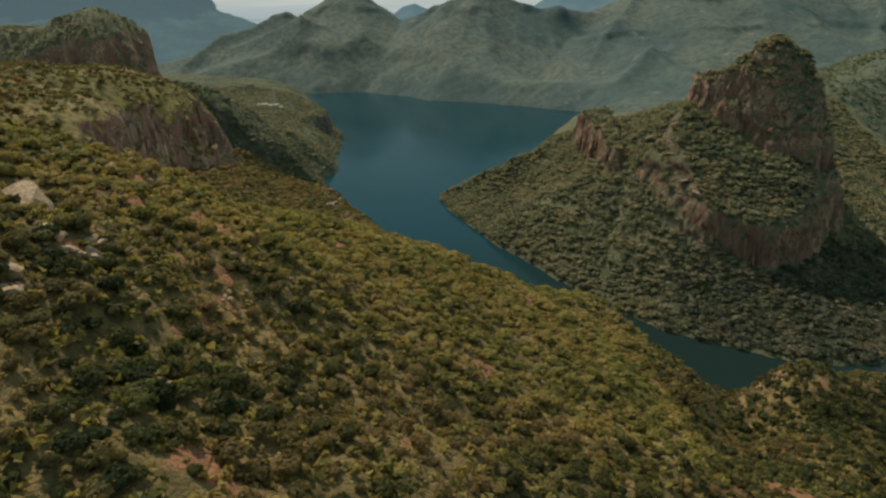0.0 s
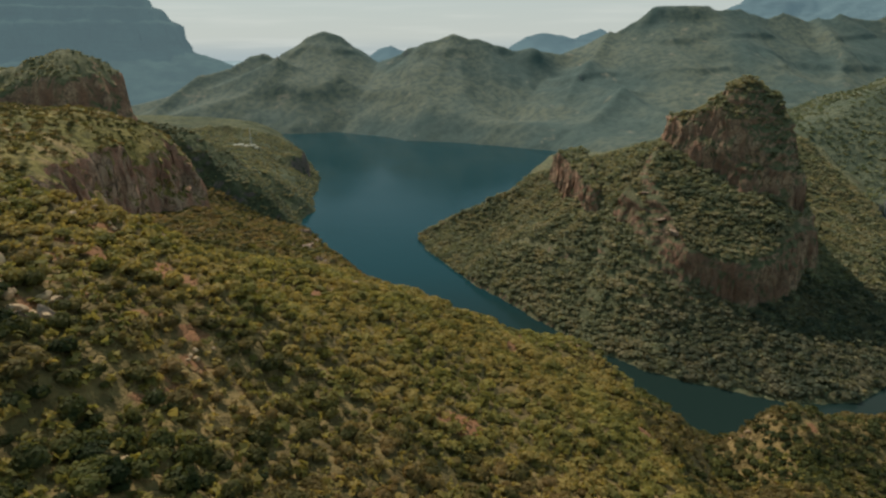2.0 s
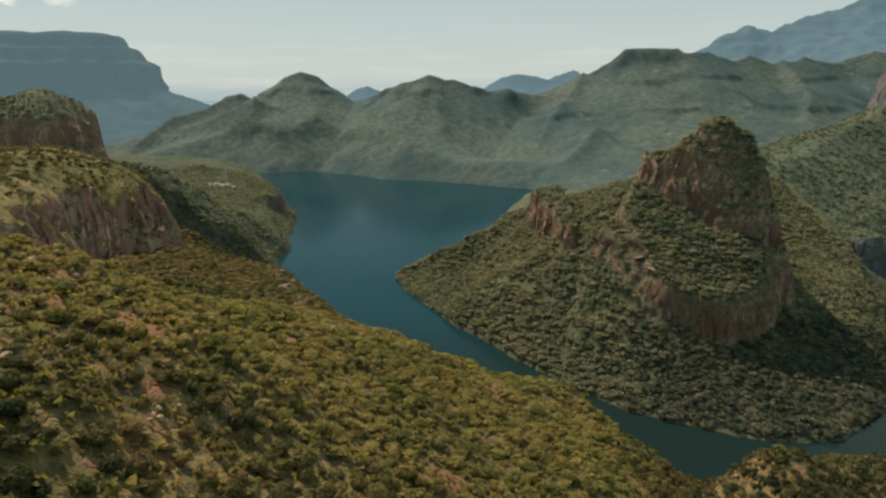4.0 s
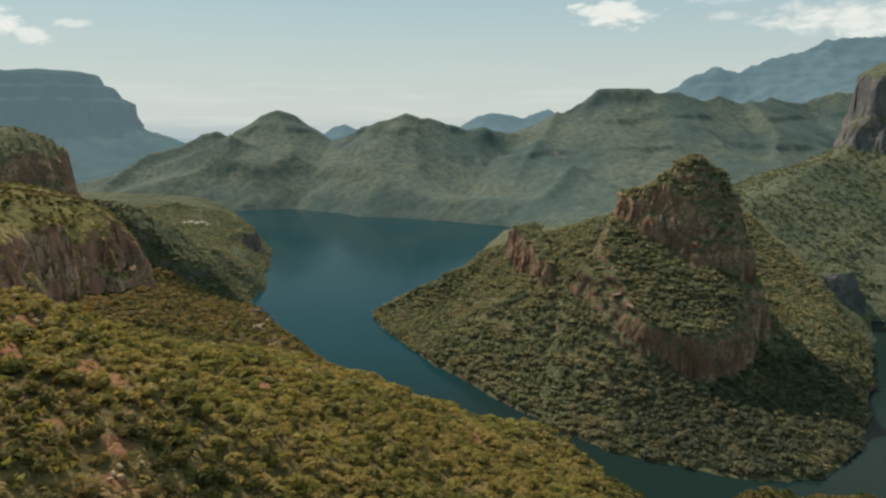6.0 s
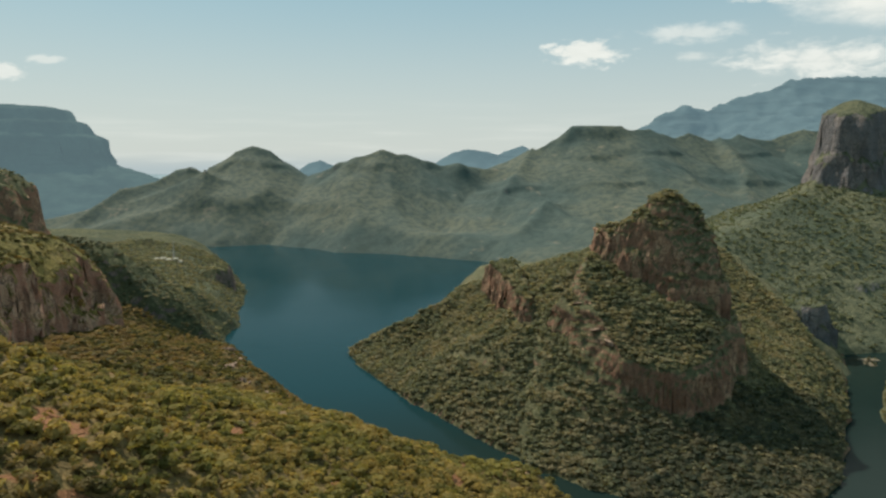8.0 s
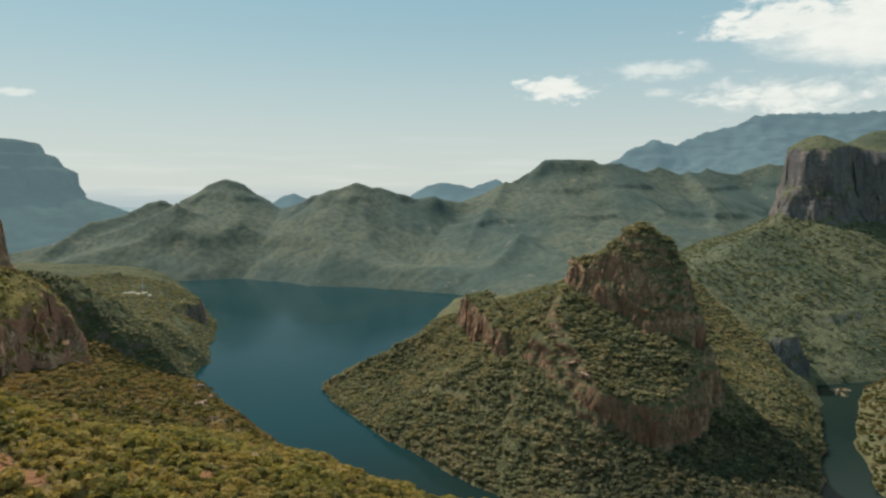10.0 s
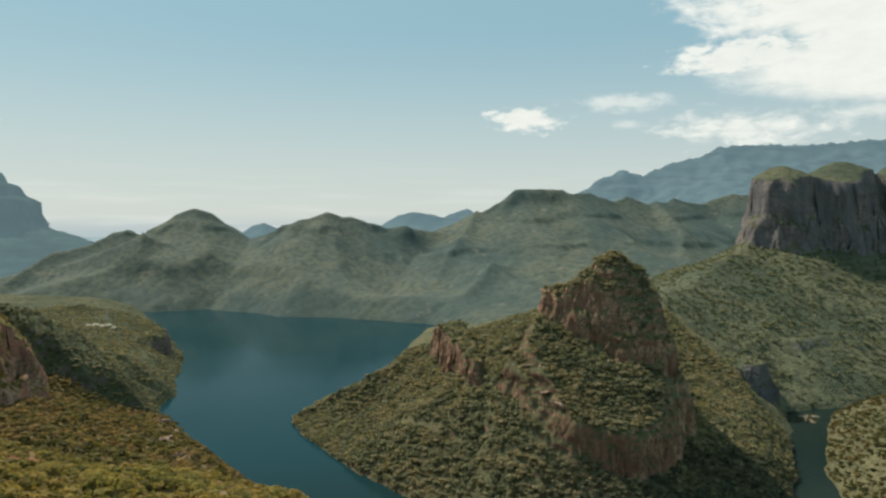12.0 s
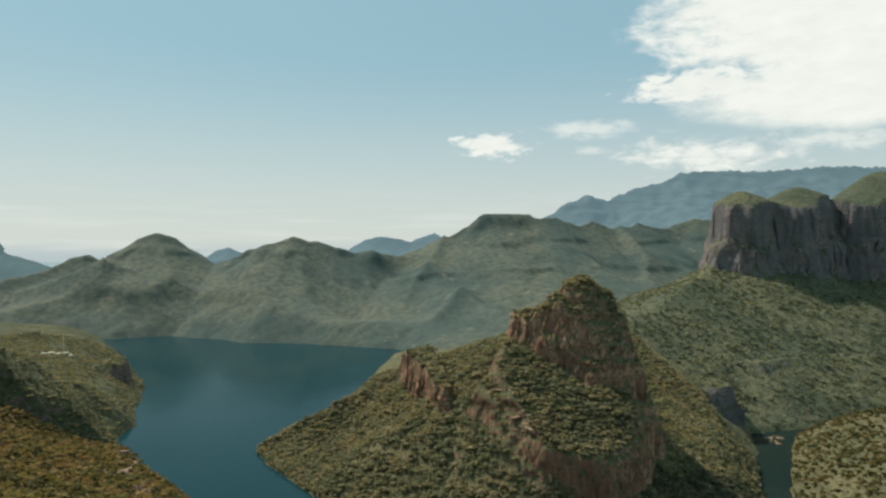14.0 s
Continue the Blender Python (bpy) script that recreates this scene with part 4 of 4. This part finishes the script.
grove("summit_bushes", summit_places, FAR_CROWNS, 1.7, 0.6, M_LEAF_HILL, "olive bushes clinging to the domed summit", 0.7)
# Lower slope, turned from the sun: part of its shade is in the leaf colour.
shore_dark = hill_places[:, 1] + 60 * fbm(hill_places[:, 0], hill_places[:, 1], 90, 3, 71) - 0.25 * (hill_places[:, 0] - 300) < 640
grove("shore_forest", hill_places[shore_dark], SMALL_CROWNS, 3.0, 0.6, M_LEAF_SHORE_SHADE, "dark green forest on the hill above the river shore", 0.68)
hill_places = hill_places[~shore_dark]
close = hill_places[:, 1] < 700
grove("hill_forest", hill_places[close], SMALL_CROWNS, 2.9, 0.6, M_LEAF_HILL, "dense green forest covering the peninsula hill", 0.68)
back_places = spots(hill_height, 20, 560, 1150, 1480, 4.6, thick(61, 40, 0.95))
grove("hill_forest_beyond", np.concatenate([hill_places[~close], back_places]), FAR_CROWNS, 2.9, 0.6, M_LEAF_HILL, "green forest on the far end of the peninsula", 0.68)
cape_places = spots(cape_height, -620, -150, 960, 2100, 6.8, thick(62, 90, 1.0), steepest=1.9)
# Knob and some patches take the same shade-darkened leaves.
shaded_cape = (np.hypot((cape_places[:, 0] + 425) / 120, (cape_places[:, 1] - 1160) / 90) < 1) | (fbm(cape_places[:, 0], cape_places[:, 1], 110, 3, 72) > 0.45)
grove("cape_forest", cape_places[shaded_cape], FAR_CROWNS, 2.8, 0.55, M_LEAF_SHORE_SHADE, "dark green woodland on the knob of the lake cape", 0.6)
grove("cape_woods", cape_places[~shaded_cape], FAR_CROWNS, 2.8, 0.55, M_LEAF_HILL, "olive green woodland on the lake cape", 0.55)
knob_places = spots(knob_height, -700, -380, 900, 1180, 4.6, thick(63, 60, 0.9), lowest=120)
grove("knoll_bushes", knob_places, FAR_CROWNS, 2.0, 0.5, M_LEAF_HILL, "bushes on the domed knoll", 0.6)
bank_places = spots(bank_height, 470, 1100, 300, 980, 6.2, thick(64, 60, 1.0))
grove("bank_bushes", bank_places, FAR_CROWNS, 2.7, 0.6, M_LEAF_DEEP_SHADE, "green bushes on the inlet bank", 0.45)
round_places = spots(round_height, 480, 1900, 880, 1700, 10.0, thick(65, 120, 0.85))
round_places = round_places[round_places[:, 2] < 285]
grove("mountain_forest", round_places, FAR_CROWNS, 3.2, 0.55, M_LEAF_FAR, "green forest on the slopes below the rock towers", 0.55)


# ---------------- sand spit in the inlet ----------------
def spit_height(x, y):
    d = np.minimum(1 - np.hypot((x - 760) / 17, (y - 925) / 8), 1) + fbm(x, y, 14, 3, 80) * 0.5
    e = 1 - np.hypot((x - 745) / 8, (y - 905) / 12) + fbm(x, y, 10, 3, 81) * 0.5
    return 1.5 * np.clip(np.maximum(d, e), -1, 0.6)


M_SAND = plain_material("pale_sand", (0.14, 0.11, 0.07), (0.24, 0.19, 0.125), 0.4)
land("sand_spit", spit_height, 720, 800, 880, 950, 1.5, M_SAND, "low pale sand spit with bushes at the head of the inlet", "sandbank", floor=-0.9)
spit_places = spots(spit_height, 725, 795, 885, 948, 6.5, lambda x, y: 0.5 + 0 * x, lowest=0.2)
grove("spit_bushes", spit_places, SMALL_CROWNS, 2.6, 0.4, M_LEAF_SHORE_SHADE, "dark bushes growing on the sand spit")


# ---------------- boulders ----------------
def rock_mesh(seed, mat):
    """A broken block of rock: a lump cut flat on many sides."""
    r = random.Random(seed)
    bm = bmesh.new()
    bmesh.ops.create_icosphere(bm, subdivisions=3, radius=1.0)
    for _ in range(12):
        n = Vector((r.gauss(0, 1), r.gauss(0, 1), r.gauss(0, 0.7))).normalized()
        at = r.uniform(0.36, 0.66)
        for v in bm.verts:
            over = v.co.dot(n) - at
            if over > 0:
                v.co -= n * over
    for v in bm.verts:
        v.co += v.co.normalized() * 0.05 * noise.noise(v.co * 4 + Vector((seed, 0, 0)))
        v.co.z *= 0.7
    me = bpy.data.meshes.new("boulder")
    bm.to_mesh(me)
    bm.free()
    me.materials.append(mat)
    return me


ROCKS = [rock_mesh(i, M_BOULDER) for i in range(8)]
OUTCROPS = [rock_mesh(i + 20, M_OUTCROP) for i in range(6)]


def place_rock(x, y, height, size, label, group, sink=0.25, kinds=ROCKS, name="boulder"):
    ob = new(name, kinds[rng.randint(len(kinds))])
    z = float(height(np.array([x]), np.array([y]))[0])
    ob.matrix_basis = pose(x, y, z + size * (0.45 - sink), rng.uniform(-15, 15), rng.uniform(-15, 15), rng.rand() * 360) @ Matrix.Diagonal((size * rng.uniform(0.9, 1.5), size, size * rng.uniform(0.7, 1.1), 1))
    return tagged(ob, label, "rock" if name == "rock_outcrop" else "boulder", group)


big = place_rock(-86, 133, near_height, 5.2, "large pale boulder lying on the bushy slope", "", 0.05)
big.matrix_basis = pose(-90.5, 143, 255.2, 14, 20, -25) @ Matrix.Diagonal((10.5, 7.0, 5.0, 1))
for cx, cy, spread, count, size in ((-72, 126, 5, 8, 1.8), (-80, 153, 5, 6, 0.8), (-86, 187, 5, 7, 1.3), (-92, 194, 3, 3, 1.0), (-68, 137, 5, 6, 0.8), (-46, 132, 4, 6, 0.7), (-42, 138, 3, 4, 0.6),
                                   (-46, 122, 2.5, 3, 0.7), (-46, 100, 2, 3, 0.7), (-7, 110, 3, 4, 0.6), (69, 304, 6, 7, 1.3), (90, 270, 5, 4, 1.1), (162, 290, 7, 8, 1.4), (145, 282, 4, 4, 1.3),
                                   (-71, 105, 3, 5, 2.2), (-83, 166, 4, 7, 1.2), (-70, 131, 4, 9, 1.3), (-77, 207, 4, 6, 1.2), (-45, 119, 3, 5, 0.5), (-4, 107, 3, 6, 0.5), (147, 286, 5, 6, 1.3), (-29, 268, 6, 9, 1.9), (-42, 282, 5, 6, 1.5), (-37, 235, 4, 5, 1.1), (-38, 440, 10, 6, 1.6), (12, 345, 6, 4, 1.0)):
    for _ in range(count):
        place_rock(cx + rng.randn() * spread * 0.5, cy + rng.randn() * spread * 0.5, near_height, size * rng.uniform(0.5, 1.4), "pale weathered boulder half buried in the slope", "boulders on the near slope")
for cx, cy, reach, count, size in ROCKY:
    for _ in range(count):
        place_rock(cx + rng.randn() * reach * 0.5, cy + rng.randn() * reach * 0.5, near_height, size * rng.uniform(0.5, 1.3), "tan rock outcrop above the lake shore", "outcrops above the lake", 0.25, OUTCROPS, "rock_outcrop")


for x, y, size in ((240, 790, 5), (247, 752, 7), (256, 712, 8), (262, 690, 7), (300, 660, 5)):
    place_rock(x, y, hill_height, size * 0.8, "tan rock outcrop among the forest of the hill", "outcrops on the hill", 0.35, OUTCROPS, "rock_outcrop")
for x, y, z, sx, sy, sz in ((-70.5, 121, 249, 4.5, 3.4, 6.0), (-67.5, 124.5, 249, 3.4, 2.8, 4.6), (-74.0, 119, 250, 2.6, 2.4, 4.6), (-72.5, 105, 250, 3.6, 3.0, 5.0)):
    ob = place_rock(x, y, near_height, sx, "grey brown rock buttress with a dark shaded face on the slope", "rock buttresses on the near slope", 0.3, OUTCROPS)
    ob.matrix_basis = pose(x, y, z, 4, -6, rng.rand() * 360) @ Matrix.Diagonal((sx, sy, sz, 1))


# ---------------- the lodge and mast on the cape ----------------
def make_house(x, y, w, d, h, turn):
    house = new("house")
    house.matrix_basis = pose(x, y, float(cape_height(np.array([x]), np.array([y]))[0]) - 0.5, 0, 0, turn)
    bm = bmesh.new()
    bmesh.ops.create_cube(bm, size=1)
    bmesh.ops.transform(bm, matrix=Matrix.Translation((0, 0, h / 2)) @ Matrix.Diagonal((w, d, h, 1)), verts=bm.verts)
    part("wall", bm, M_WALL, house)
    bm = bmesh.new()
    o = 0.8
    low = [bm.verts.new((sx * (w / 2 + o), sy * (d / 2 + o), h + 0.02)) for sx, sy in ((-1, -1), (1, -1), (1, 1), (-1, 1))]
    top = [bm.verts.new((sx * (w / 2 - d / 3), 0, h + d * 0.35)) for sx in (-1, 1)]
    bm.faces.new((low[0], low[1], top[1], top[0]))
    bm.faces.new((low[2], low[3], top[0], top[1]))
    bm.faces.new((low[1], low[2], top[1]))
    bm.faces.new((low[3], low[0], top[0]))
    bm.faces.new(low[::-1])
    part("roof", bm, M_WALL, house, "pale hipped roof")
    return tagged(house, "small pale house on the cape above the lake", "house", "houses on the cape")


for args in ((-437, 1700, 14, 9, 5, 20), (-422, 1694, 11, 8, 4.5, -10), (-409, 1702, 12, 8, 4.5, 35), (-449, 1690, 9, 7, 4, 5), (-397, 1690, 9, 7, 4, 60)):
    make_house(*args)

mast = new("radio_mast")
mast.matrix_basis = pose(-418, 1720, float(cape_height(np.array([-418.0]), np.array([1720.0]))[0]) - 1)
for a in range(3):
    c, d = math.cos(a * 2.094), math.sin(a * 2.094)
    bm = bmesh.new()
    bottom, end = Vector((c * 2.4, d * 2.4, 0)), Vector((c * 0.5, d * 0.5, 46))
    way = end - bottom
    bmesh.ops.create_cone(bm, segments=6, radius1=0.32, radius2=0.22, depth=way.length, cap_ends=True, matrix=Matrix.Translation((bottom + end) / 2) @ way.to_track_quat("Z", "Y").to_matrix().to_4x4())
    part("leg", bm, M_STEEL, mast)
for i in range(9):
    bm = bmesh.new()
    z0, r0 = 4 + i * 4.8, 2.4 - 1.9 * (4 + i * 4.8) / 46
    for a in range(3):
        p, q = a * 2.094, (a + 1) * 2.094
        bottom, end = Vector((math.cos(p) * r0, math.sin(p) * r0, z0)), Vector((math.cos(q) * r0 * 0.9, math.sin(q) * r0 * 0.9, z0 + 2.4))
        way = end - bottom
        bmesh.ops.create_cone(bm, segments=4, radius1=0.12, radius2=0.12, depth=way.length, cap_ends=True, matrix=Matrix.Translation((bottom + end) / 2) @ way.to_track_quat("Z", "Y").to_matrix().to_4x4())
    part("brace", bm, M_STEEL, mast)
tagged(mast, "grey steel lattice mast beside the houses", "mast")
